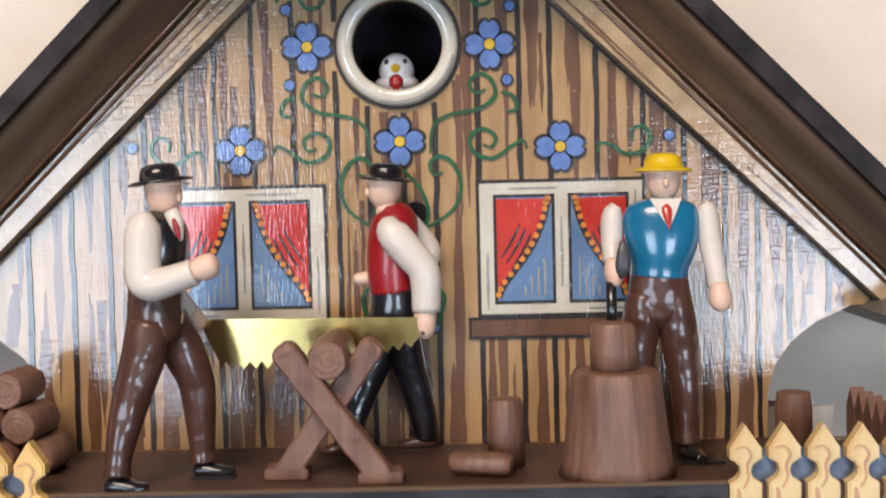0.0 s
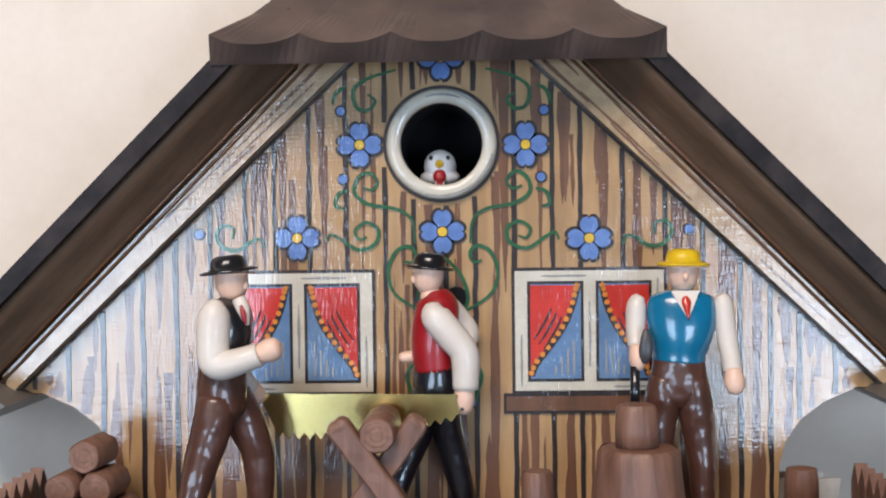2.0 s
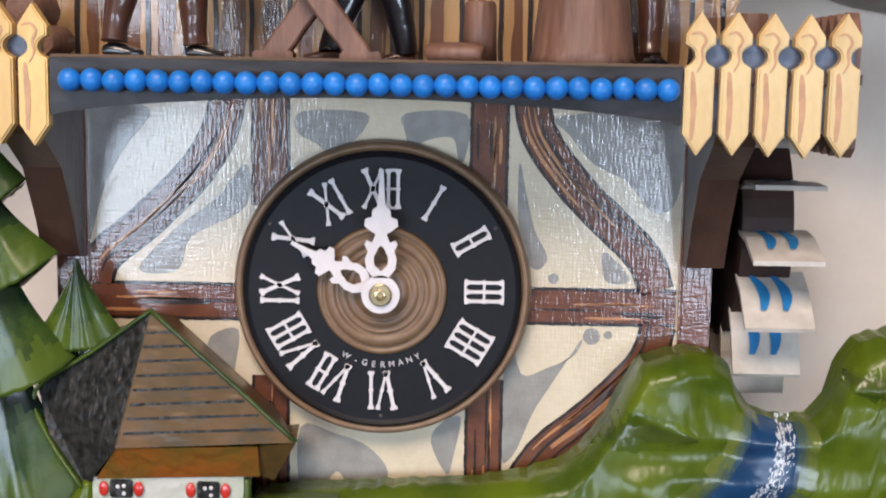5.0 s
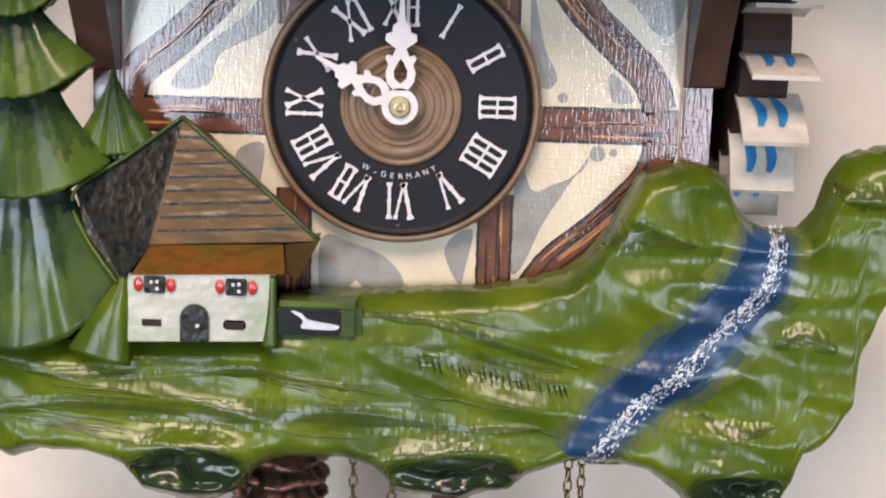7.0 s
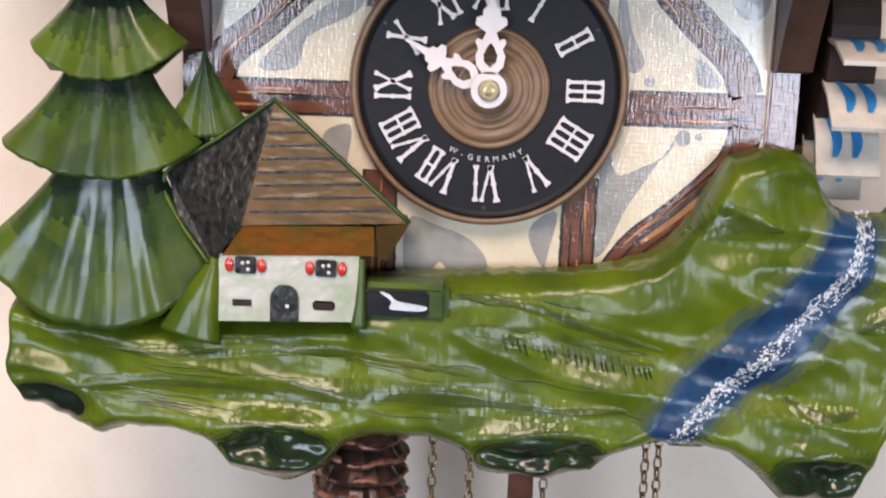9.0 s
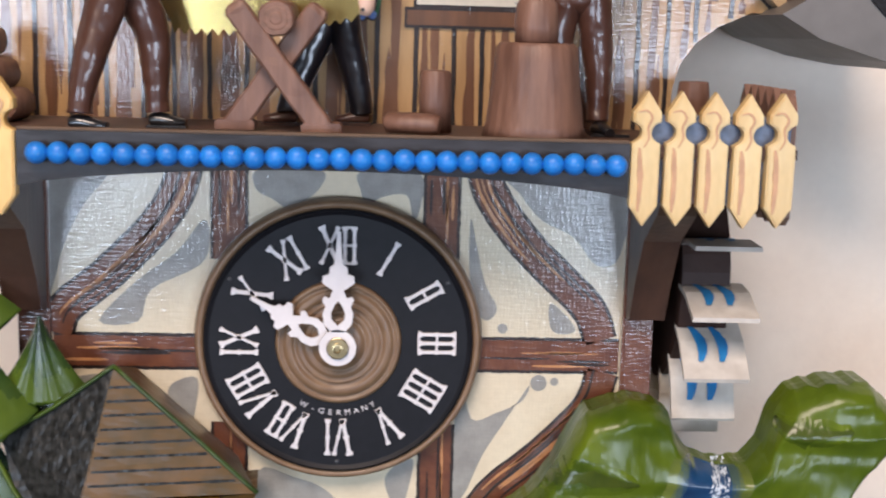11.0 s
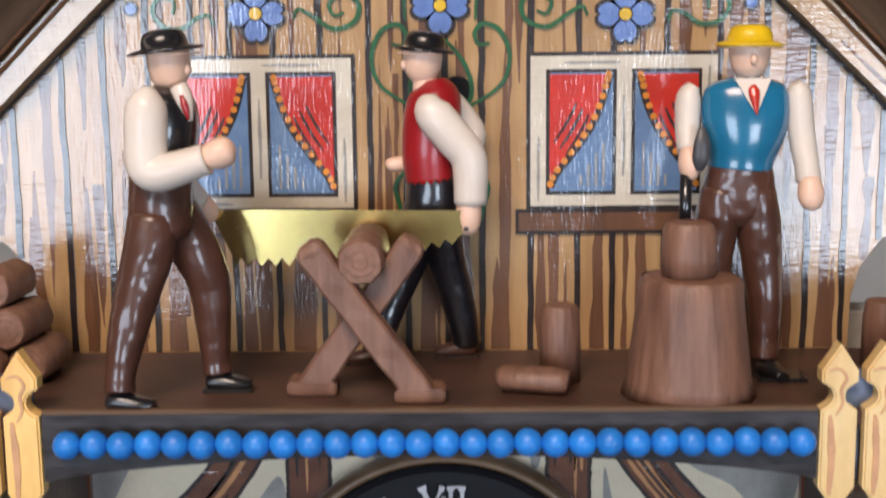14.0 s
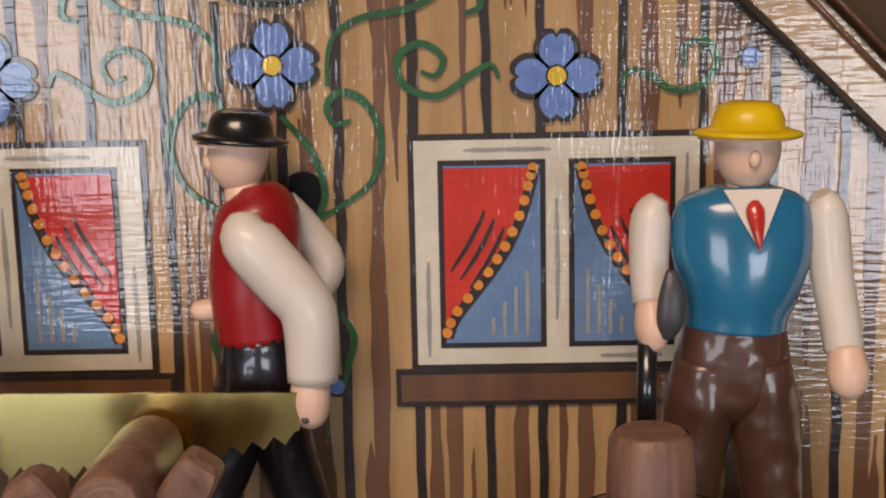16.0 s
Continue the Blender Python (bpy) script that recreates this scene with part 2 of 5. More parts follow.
def ribbon(bm, pts, w, y0, y1, taper=False, wob=0.0, mi=0):
    """A painted stroke along (x, z) points, w wide, standing from y1 out to y0."""
    P = [Vector((p[0], p[1])) for p in pts]; n = len(P); rows = []
    for i, p in enumerate(P):
        d = (P[min(i + 1, n - 1)] - P[max(i - 1, 0)])
        d = d.normalized() if d.length else Vector((0, 1))
        q = Vector((-d.y, d.x)); k = w[i] if isinstance(w, (list, tuple)) else w
        if taper:
            k *= max(0.12, math.sin(math.pi * min(1, (i + 0.6) / (n + 0.2))) ** 0.5)
        a, b = p + q * (k / 2 + random.uniform(-wob, wob)), p - q * (k / 2 + random.uniform(-wob, wob))
        rows.append([bm.verts.new(c) for c in ((a.x, y1, a.y), (a.x, y0, a.y), (b.x, y0, b.y), (b.x, y1, b.y))])
    for r, s in zip(rows, rows[1:]):
        for k in range(3):
            bm.faces.new((r[k], r[k + 1], s[k + 1], s[k])).material_index = mi
    bm.faces.new(rows[0]).material_index = mi; bm.faces.new(rows[-1][::-1]).material_index = mi
    return bm


def disc(cx, cz, r, n=32, rz=None):
    return [(cx + r * math.cos(2 * math.pi * i / n), cz + (rz or r) * math.sin(2 * math.pi * i / n)) for i in range(n)]


def blob(cx, cz, rx, rz, seed, n=18, wob=0.3):
    rn = random.Random(seed); a = [1 + rn.uniform(-wob, wob) for _ in range(n)]
    return [tuple(p) for p in smooth_pts([(cx + rx * a[i] * math.cos(2 * math.pi * i / n), cz + rz * a[i] * math.sin(2 * math.pi * i / n)) for i in range(n)], 3, True)]


def lathe(bm, prof, c, axis="z", n=32, mi=0, a0=0.0, a1=2 * math.pi, wob=0.0, seed=1, cap=True):
    """Turn a profile of (radius, height) round an axis through c."""
    rn = random.Random(seed); full = abs(a1 - a0 - 2 * math.pi) < 1e-6; k = n if full else n + 1; rings = []
    an = [1 + rn.uniform(-wob, wob) for _ in range(k)]
    for r, h in prof:
        ring = []
        for i in range(k):
            t = a0 + (a1 - a0) * i / n
            u, v = max(r, 0.001) * an[i] * math.cos(t), max(r, 0.001) * an[i] * math.sin(t)
            co = {"z": (u, v, h), "y": (u, h, v), "x": (h, u, v)}[axis]
            ring.append(bm.verts.new(Vector(c) + Vector(co)))
        rings.append(ring)
    for r, s in zip(rings, rings[1:]):
        for i in range(n):
            j = (i + 1) % k
            bm.faces.new((r[i], r[j], s[j], s[i])).material_index = mi
    if full and cap:
        for ring in (rings[0], rings[-1]):
            bm.faces.new(ring).material_index = mi
    return bm


def limb(bm, secs, n=14, mi=0, cap=True):
    """Loft round sections (x, y, z, rx, ry) along a limb; each lies across the way onward."""
    P = [Vector(s[:3]) for s in secs]; rings = []
    for i, s in enumerate(secs):
        d = (P[min(i + 1, len(P) - 1)] - P[max(i - 1, 0)]).normalized()
        u = d.cross(Vector((0, 1, 0)))
        u = u.normalized() if u.length > 0.2 else Vector((1, 0, 0))
        v = d.cross(u).normalized()
        rings.append([bm.verts.new(P[i] + u * (s[3] * math.cos(2 * math.pi * k / n)) + v * (s[4] * math.sin(2 * math.pi * k / n))) for k in range(n)])
    for r, s in zip(rings, rings[1:]):
        for k in range(n):
            f = bm.faces.new((r[k], r[(k + 1) % n], s[(k + 1) % n], s[k])); f.material_index = mi; f.smooth = True
    if cap:
        for ring in (rings[0], rings[-1]):
            f = bm.faces.new(ring); f.material_index = mi
    return bm


def smooth_limb(secs, n=4):
    out = []
    k = len(secs)
    for i in range(k - 1):
        a, b, c, d = (np.array(secs[j], float) for j in (max(i - 1, 0), i, i + 1, min(i + 2, k - 1)))
        for j in range(n):
            t = j / n
            out.append(tuple(0.5 * ((2 * b) + (c - a) * t + (2 * a - 5 * b + 4 * c - d) * t * t + (3 * b - a - 3 * c + d) * t ** 3)))
    out.append(tuple(secs[-1]))
    return out


def ball(bm, c, r, mi=0, u=16, v=10):
    g = bmesh.ops.create_uvsphere(bm, u_segments=u, v_segments=v, radius=1)
    for w in g["verts"]:
        w.co = Vector((c[0] + w.co.x * r[0], c[1] + w.co.y * r[1], c[2] + w.co.z * r[2]))
    for f in {f for w in g["verts"] for f in w.link_faces}:
        f.material_index = mi; f.smooth = True
    return bm


B = bmesh.new

# ---- room ----
def wall(name, x0, x1, y0, y1, z0, z1, m, label, holes=None):
    b = B()
    if holes:
        plate(b, [(x0, z0), (x1, z0), (x1, z1), (x0, z1)], y0, y1, holes)
    else:
        box(b, x0, x1, y0, y1, z0, z1)
    return tagged(finish(name, b, m), label, "wall", kind="structure")


wall("wall_north", -2200, 2200, 85, 185, -1500, 1000, M_wall, "cream plastered wall with faint marks behind the clock")
rect = lambda a, b, c, d: [(a, c), (b, c), (b, d), (a, d)]
# unseen walls and ceiling close the room and keep the varnish reflections dark
wall("wall_south", -2200, 2200, -2500, -2400, -1500, 1000, M_paint, "unseen dark room wall with two window openings", [rect(-1630, -510, -410, 410), rect(500, 1580, -460, 140)])
wall("wall_west", -2300, -2200, -2500, 185, -1500, 1000, M_paint, "unseen dark side wall of the room")
wall("wall_east", 2200, 2300, -2500, 185, -1500, 1000, M_paint, "unseen dark side wall of the room")
tagged(wall("floor", -2300, 2300, -2500, 185, -1600, -1500, M_floor, "brown wooden room floor"), category="floor")
tagged(wall("ceiling", -2300, 2300, -2500, 185, 1000, 1100, M_paint, "unseen dark ceiling of the room"), category="ceiling")

# ---- clock case: half-timbered front ----
case = thing("clock_case", "half-timbered cream and brown painted wooden clock case", "clock case")
b = B(); box(b, -92, 92, 0, 8, -96, 61); part("front_board", b, M_cream, case, "cream painted front board")
for s in (-1, 1):
    b = B(); box(b, s * 92 - 3, s * 92 + 3, 8.2, 84.8, -96, 58); part("side_board", b, M_post, case, "dark brown side board")
    b = B(); box(b, *sorted((s * 88.5, s * 98)), -3, 8, -96, 61, 0.8); part("corner_post", b, M_timber, case, "brown corner post")
b = B(); box(b, -88, 88, 8.5, 84.5, -96, -90); part("bottom_board", b, M_post, case)


def timber(pts, w, streaks=3, seed=1):
    rn = random.Random(seed); sp = smooth_pts(pts, 8)
    b = B(); ribbon(b, sp, w + 1.6, -0.25, 0.3, wob=0.15); part("timber_outline", b, M_line, case, "black painted outline")
    b = B(); ribbon(b, sp, w - 0.4, -0.45, 0.3, wob=0.15); part("timber", b, M_timber, case, "brown painted timber")
    n = len(sp)
    for k in range(streaks):
        i0 = rn.randint(0, n // 2); i1 = min(n, i0 + rn.randint(n // 4, n // 2) + 3); off = rn.uniform(-0.34, 0.34) * w
        q = []
        for i in range(i0, i1):
            d = (sp[min(i + 1, n - 1)] - sp[max(i - 1, 0)]).normalized(); q.append((sp[i].x - d.y * off, sp[i].y + d.x * off))
        if len(q) > 2:
            b = B(); ribbon(b, q, rn.uniform(0.5, 1.1), -0.6, 0.2, taper=True, wob=0.1)
            part("streak", b, M_streak if k % 2 == 0 else M_line, case)


def line_pts(a, c, n=8):
    return [(a[0] + (c[0] - a[0]) * i / n, a[1] + (c[1] - a[1]) * i / n) for i in range(n + 1)]


def patch(pts):
    b = B(); plate(b, [tuple(p) for p in smooth_pts(pts, 4, True)], -0.15, 0.2); part("grey_patch", b, M_greyp, case, "grey painted patch")


# grey weathering patches
patch([(-25, 52), (-6, 52), (-7, 46), (-12, 42), (-16, 40), (-21, 43), (-26, 46)])
patch([(6, 52), (24, 52), (24, 40), (22, 38), (20, 45), (12, 44), (8, 41), (6, 46)])
patch([(52, 52), (87, 52), (87, 28), (80, 24), (72, 33), (62, 38), (55, 46)])
patch([(-90, 52), (-70, 52), (-78, 40), (-84, 28), (-88, 14), (-90, 12)])
patch([(-42, 36), (-40, 30), (-43, 22), (-58, 14), (-62, 4), (-74, 4), (-62, 17), (-50, 26)])
patch([(40, 38), (42, 30), (45, 18), (49, 10), (46, 6), (42, 10), (40, 22)])
patch([(66, 12), (74, 4), (70, 2), (66, 4)])
patch([(38, -12), (42, -26), (50, -24), (58, -20), (60, -15), (52, -28), (46, -38), (40, -52), (36, -50)])
patch(disc(63, -14, 2.6, 8)); patch(disc(68, -13.5, 1.3, 8)); patch(disc(51, 3.5, 1.6, 8))
patch([(-25, -44), (-14, -46), (-4, -50), (2, -58), (-2, -66), (-10, -62), (-14, -58), (-20, -66), (-25, -66)])
patch([(24, -40), (22, -52), (20, -58), (15, -48), (18, -42)])
patch([(-44, -14), (-52, -16), (-53, -22), (-49, -26), (-47, -36), (-45, -26)])
patch([(-86, -16), (-74, -13), (-66, -16), (-72, -20), (-84, -22)])
# timbers
timber(line_pts((-88, -5.5), (-42, -5.5)), 10, 6, 2)
timber(line_pts((88, -5), (42, -5)), 10, 6, 3)
for x in (-34, 31):
    timber(line_pts((x, 60), (x, 24)), 10, 5, 5 + x); timber(line_pts((x, -28), (x, -90)), 10, 6, 9 + x)
timber([(-46, 58), (-50, 44), (-58, 32), (-72, 18), (-84, 8), (-87, 0)], 9.5, 8, 21)
timber([(43, 58), (46, 46), (56, 32), (68, 20), (78, 10), (82, 0)], 9.5, 8, 22)
timber([(83, -10), (79, -22), (64, -38), (50, -50), (42, -62)], 9.5, 8, 23)

# ---- brackets below the balcony ----
for s in (-1, 1):
    br = thing("bracket", "dark brown curved wooden bracket under the balcony", "bracket", "balcony brackets")
    b = B()
    pr = [(-3.2, 8), (-9, 9), (-14, 20), (-24, 36), (-40, 46), (-44, 50), (-44, 61.5), (-3.2, 61.5)]
    v0 = [b.verts.new((s * 89, y, z)) for y, z in pr]; v1 = [b.verts.new((s * 100, y, z)) for y, z in pr]
    b.faces.new(v0); b.faces.new(v1[::-1])
    for i in range(len(pr)):
        j = (i + 1) % len(pr); b.faces.new((v0[i], v0[j], v1[j], v1[i]))
    part("bracket_body", b, M_post, br)

# ---- dial ----
dial = thing("clock_dial", "round black dial with white Roman numerals and tan ring", "clock dial")
b = B(); lathe(b, [(0.01, -0.6), (44, -0.6), (44.4, -3), (43.6, -6.5), (42.6, -7.6), (41.6, -6.6), (41.2, -5.5), (0.01, -5.5)], (0, 0, 0), "y", 96)
part("outer_ring", b, M_ring, dial, "tan plastic outer ring", True)
b = B(); lathe(b, [(18, -5.6), (41.3, -5.6), (41.2, -7.4), (40.6, -7.8), (39.8, -7.2), (39.4, -7.0), (19.4, -7.0), (19.2, -5.6), (18, -5.6)], (0, 0, 0), "y", 96, cap=False)
part("black_face", b, M_dial, dial, "matt black numeral ring", False)
b = B(); lathe(b, [(0.01, -5.6), (19.3, -5.6), (19.2, -7.6), (18.4, -8.3), (17.7, -8.2), (17.3, -7.1), (16.7, -8.3), (15.2, -8.8), (13.9, -8.5), (13.3, -7.0), (12.6, -8.4), (12.0, -8.5), (11.5, -7.2), (10.7, -8.7), (8.9, -8.9), (8.5, -8.1), (8.0, -9.1), (6, -9.4), (0.01, -9.6)], (0, 0, 0), "y", 80)
part("centre_disc", b, M_ring, dial, "ridged tan centre disc", True)


def strokes_of(text):
    """Strokes of a Roman numeral, as (x0, z0, x1, z1, width) in units of the numeral's height."""
    out = []; x = 0.0
    for ch in text:
        if ch == "I":
            out.append((x + 0.10, 0, x + 0.10, 1, 0.085)); x += 0.235
        elif ch == "V":
            out += [(x + 0.04, 1, x + 0.25, 0, 0.10), (x + 0.46, 1, x + 0.25, 0, 0.065)]; x += 0.53
        else:
            out += [(x + 0.04, 1, x + 0.48, 0, 0.10), (x + 0.48, 1, x + 0.04, 0, 0.065)]; x += 0.55
    return out, x


for k, text in enumerate(("XII", "I", "II", "III", "IIII", "V", "VI", "VII", "VIII", "IX", "X", "XI")):
    st, wdt = strokes_of(text); a = -math.radians(30 * k); h = 11.6; rm = 30.2; fl = 1.0
    b = B()
    for x0, z0, x1, z1, w in st:
        pts = [((x0 + (x1 - x0) * t - wdt / 2) * h * 1.02, (z0 + (z1 - z0) * t - 0.5) * h) for t in (0, .06, .13, .45, .5, .55, .87, .94, 1)]
        pts = [(px * math.cos(a) - (pz + rm) * math.sin(a), px * math.sin(a) + (pz + rm) * math.cos(a)) for px, pz in pts]
        ribbon(b, pts, [w * h * f for f in (1.9, 1.9, 1.0, 1.0, 1.7, 1.0, 1.0, 1.9, 1.9)], -7.9, -6.9)
    for z in (0.02, 0.5, 0.98):
        if text.count("I") > 1:
            xs = [s[0] for s in st if s[0] == s[2]]
            pts = [((x - wdt / 2) * h * 1.02, (z - 0.5) * h) for x in (min(xs), max(xs))]
            pts = [(px * math.cos(a) - (pz + rm) * math.sin(a), px * math.sin(a) + (pz + rm) * math.cos(a)) for px, pz in pts]
            ribbon(b, pts, 0.7, -7.7, -6.9)
    part("numeral", b, M_bone, dial, "white raised Roman numeral")
for k, ch in enumerate("W-GERMANY"):
    cu = bpy.data.curves.new("letter", "FONT"); cu.body = ch; cu.size = 2.5 * MM; cu.extrude = 0.08 * MM; cu.align_x = 'CENTER'
    tmp = new("letter", cu); dg = bpy.context.evaluated_depsgraph_get(); me = bpy.data.meshes.new_from_object(tmp.evaluated_get(dg))
    bpy.data.objects.remove(tmp); me.materials.append(M_bone)
    o = new("letter", me); o.parent = dial; a = math.radians(-28 + 6.9 * k + (1.5 if k else 0)); r = 23.2 * MM
    o.matrix_basis = Matrix.Translation((r * math.sin(a), -7.15 * MM, -r * math.cos(a))) @ Matrix.Rotation(-a, 4, 'Y') @ Matrix.Rotation(radians(90), 4, 'X')
for k in (60, 180, 300):
    b = B(); ball(b, (38.2 * math.sin(radians(k)), -7.1, 38.2 * math.cos(radians(k))), (0.7, 0.4, 0.7)); part("rivet", b, M_grey, dial)


def hand(name, ang, L, y, scale):
    b = B(); s = scale
    ring = disc(0, 0, 5.6 * s, 36)
    plate(b, ring, y - 0.8, y, [disc(0, 0, 2.9 * s, 24)])
    lo = [(2.2, 4.9), (4.2, 7.4), (4.6, 10.4), (3.8, 12.6), (4.8, 14.6), (4.2, 15.8), (2.6, 15.2), (1.6, 17.6), (3.4, 18.8), (4.9, 20), (4.6, 22), (2.8, 22.6), (2.6, 24.6), (1.3, 25.6), (0.95, 28), (0.55, 35.5)]
    pts = [(x * s, z * s if z < 16 else 16 * s + (z - 16) * (L - 16 * s) / (35.5 - 16)) for x, z in lo]
    out = pts + [(-x, z) for x, z in pts[::-1]]
    inner = [(0, 6.8 * s), (1.9 * s, 8.6 * s), (2.1 * s, 10.8 * s), (0.9 * s, 13.4 * s), (0, 14.4 * s), (-0.9 * s, 13.4 * s), (-2.1 * s, 10.8 * s), (-1.9 * s, 8.6 * s)]
    b2 = B(); plate(b2, out, y - 0.8, y, [inner])
    me = bpy.data.meshes.new("t"); b2.to_mesh(me); b2.free(); b.from_mesh(me); bpy.data.meshes.remove(me)
    bmesh.ops.rotate(b, verts=b.verts[:], cent=(0, 0, 0), matrix=Matrix.Rotation(radians(ang), 3, 'Y'))
    return part(name, b, M_bone, dial, "white plastic ornamental hand")


hand("hour_hand", -61, 30, -11.4, 0.95)
hand("minute_hand", 0, 35.5, -13.4, 1.0)
b = B(); lathe(b, [(2.6, -9.4), (2.7, -14.6), (3.3, -14.7), (3.3, -15.1), (3.0, -15.3), (1.7, -15.3), (1.6, -15.9), (1.0, -16.0), (0.8, -15.6), (0.01, -15.6)], (0, 0, 0), "y", 32); part("brass_nut", b, M_brass, dial, "brass hand nut")

# ---- gable ----
gable = thing("gable_board", "gable board painted with planks, flowers, vines and windows", "gable")
GH = 231.0; SL = 0.955
right = [(0, GH), (134, GH - SL * 134), (126, 103), (116, 98.5), (109, 93), (104.5, 86.5), (102.5, 79), (102, 61)]
outer = right + [(-x, z) for x, z in right[:0:-1]]
b = B(); plate(b, outer, 10, 17, [disc(0, 179, 13, 40)]); part("board", b, M_gable, gable, "tan painted plywood board")
rn = random.Random(11)


def gtop(x):
    return GH - SL * abs(x) - 1


def gbot(x):
    a = abs(x)
    return 66 if a < 102 else float(np.interp(a, (102, 104.5, 109, 116, 126, 134), (80, 87.5, 94, 99.5, 104, 104.5)))


def away(x, z0, z1):
    """Stroke spans that keep clear of the round opening."""
    if abs(x) < 19:
        h = math.sqrt(max(0, 19 ** 2 - x * x)); return [s for s in ((z0, min(z1, 179 - h)), (max(z0, 179 + h), z1)) if s[1] - s[0] > 3]
    return [(z0, z1)]


xs = []; x = -128
while x < 128:
    xs.append(x); x += rn.uniform(8.5, 13)
for x in xs:
    for z0, z1 in away(x, gbot(x), gtop(x)):
        b = B(); n = max(4, int((z1 - z0) / 6)); ribbon(b, [(x + rn.uniform(-.2, .2), z0 + (z1 - z0) * i / n) for i in range(n + 1)], 1.5, 9.56, 10.2, wob=0.16)
        part("plank_line", b, M_line, gable)
def drip(px, a, c, w, up, y):
    """One brush stroke that is full at its start and thins to a point at its end."""
    n = max(6, int((c - a) / 4)); b = B(); lean = rn.uniform(-.5, .5)
    f = lambda u: max(0.12, 1 - u ** 3.5) * (0.82 + 0.18 * math.sin(u * 9 + px))
    ws = [w * f(i / n if up else 1 - i / n) for i in range(n + 1)]
    ribbon(b, [(px + lean * i / n + rn.uniform(-.12, .12), a + (c - a) * i / n) for i in range(n + 1)], ws, y, 10.2, wob=0.14)
    part("brown_stroke", b, M_stroke if rn.random() < .62 else M_umber, gable)


SK = 0
for x, x2 in zip(xs, xs[1:] + [129]):
    wide = x2 - x
    for k in range(6):
        w = rn.uniform(1.2, 3.6) if k else rn.uniform(3.0, 5.0)
        px = x + 1.1 + w / 2 + rn.random() * max(0.1, wide - 2.2 - w); zb, zt = gbot(px), gtop(px)
        if zt - zb < 8:
            continue
        up = (k % 2 == 0) if rn.random() < .8 else (k % 2 == 1); free = k == 5
        ln = rn.uniform(0.15, 0.62) * (zt - zb); z0 = rn.uniform(zb, zt - ln) if free else (zb if up else zt - ln)
        for a, c in away(px, z0, z0 + ln):
            drip(px, a, c, w, up, 9.93 - 0.0005 * SK); SK += 1
b = B(); lathe(b, [(12.6, 10.4), (12.6, 8.4), (13.2, 7.7), (14.8, 7.4), (16.2, 7.7), (17.0, 8.8), (17.1, 10.1), (12.6, 10.4)], (0, 0, 179), "y", 64, cap=False); part("opening_ring", b, M_white, gable, "white painted ring round the bird opening", True)
b = B(); ribbon(b, disc(0, 179, 17.6, 64) + disc(0, 179, 17.6, 64)[:1], 0.9, 9.4, 10.1); part("ring_outline", b, M_line, gable)
b = B(); lathe(b, [(13.1, 17), (13.1, 55), (0.01, 55)], (0, 0, 179), "y", 40, cap=False); part("bird_tunnel", b, M_void, gable, "dark hollow behind the opening")
b = B(); plate(b, disc(4.0, 131.4, 3.6, 24), 9.7, 10.2); part("pivot_hole", b, M_void, gable, "black round hole")


def flower(cx, cz, r, rot=0):
    for grow, y, m, nm in ((1.10, 9.35, M_line, "petal_outline"), (0.86, 9.2, M_fblue, "petal")):
        for k in range(4):
            a0 = radians(90 * k + rot)
            pp = [(0.10, -0.10), (0.42, -0.42), (0.74, -0.44), (0.98, -0.27), (1.0, -0.08), (0.90, 0), (1.0, 0.08), (0.98, 0.27), (0.74, 0.44), (0.42, 0.42), (0.10, 0.10)]
            pts = [((u - .5) * grow + .5, v * grow * (1.0 if grow < 1 else 1.05)) for u, v in pp]
            pts = [(cx + r * (u * math.cos(a0) - v * math.sin(a0)), cz + r * (u * math.sin(a0) + v * math.cos(a0))) for u, v in pts]
            b = B(); plate(b, [tuple(q) for q in smooth_pts(pts, 3, True)], y, 10.1); part(nm, b, m, gable, "blue painted petal" if m is M_fblue else "")
    b = B(); plate(b, disc(cx, cz, r * 0.26, 16), 9.1, 10.1); part("flower_eye_outline", b, M_line, gable)
    b = B(); plate(b, disc(cx, cz, r * 0.21, 16), 8.95, 10.1); part("flower_centre", b, M_yell, gable, "yellow painted flower centre")


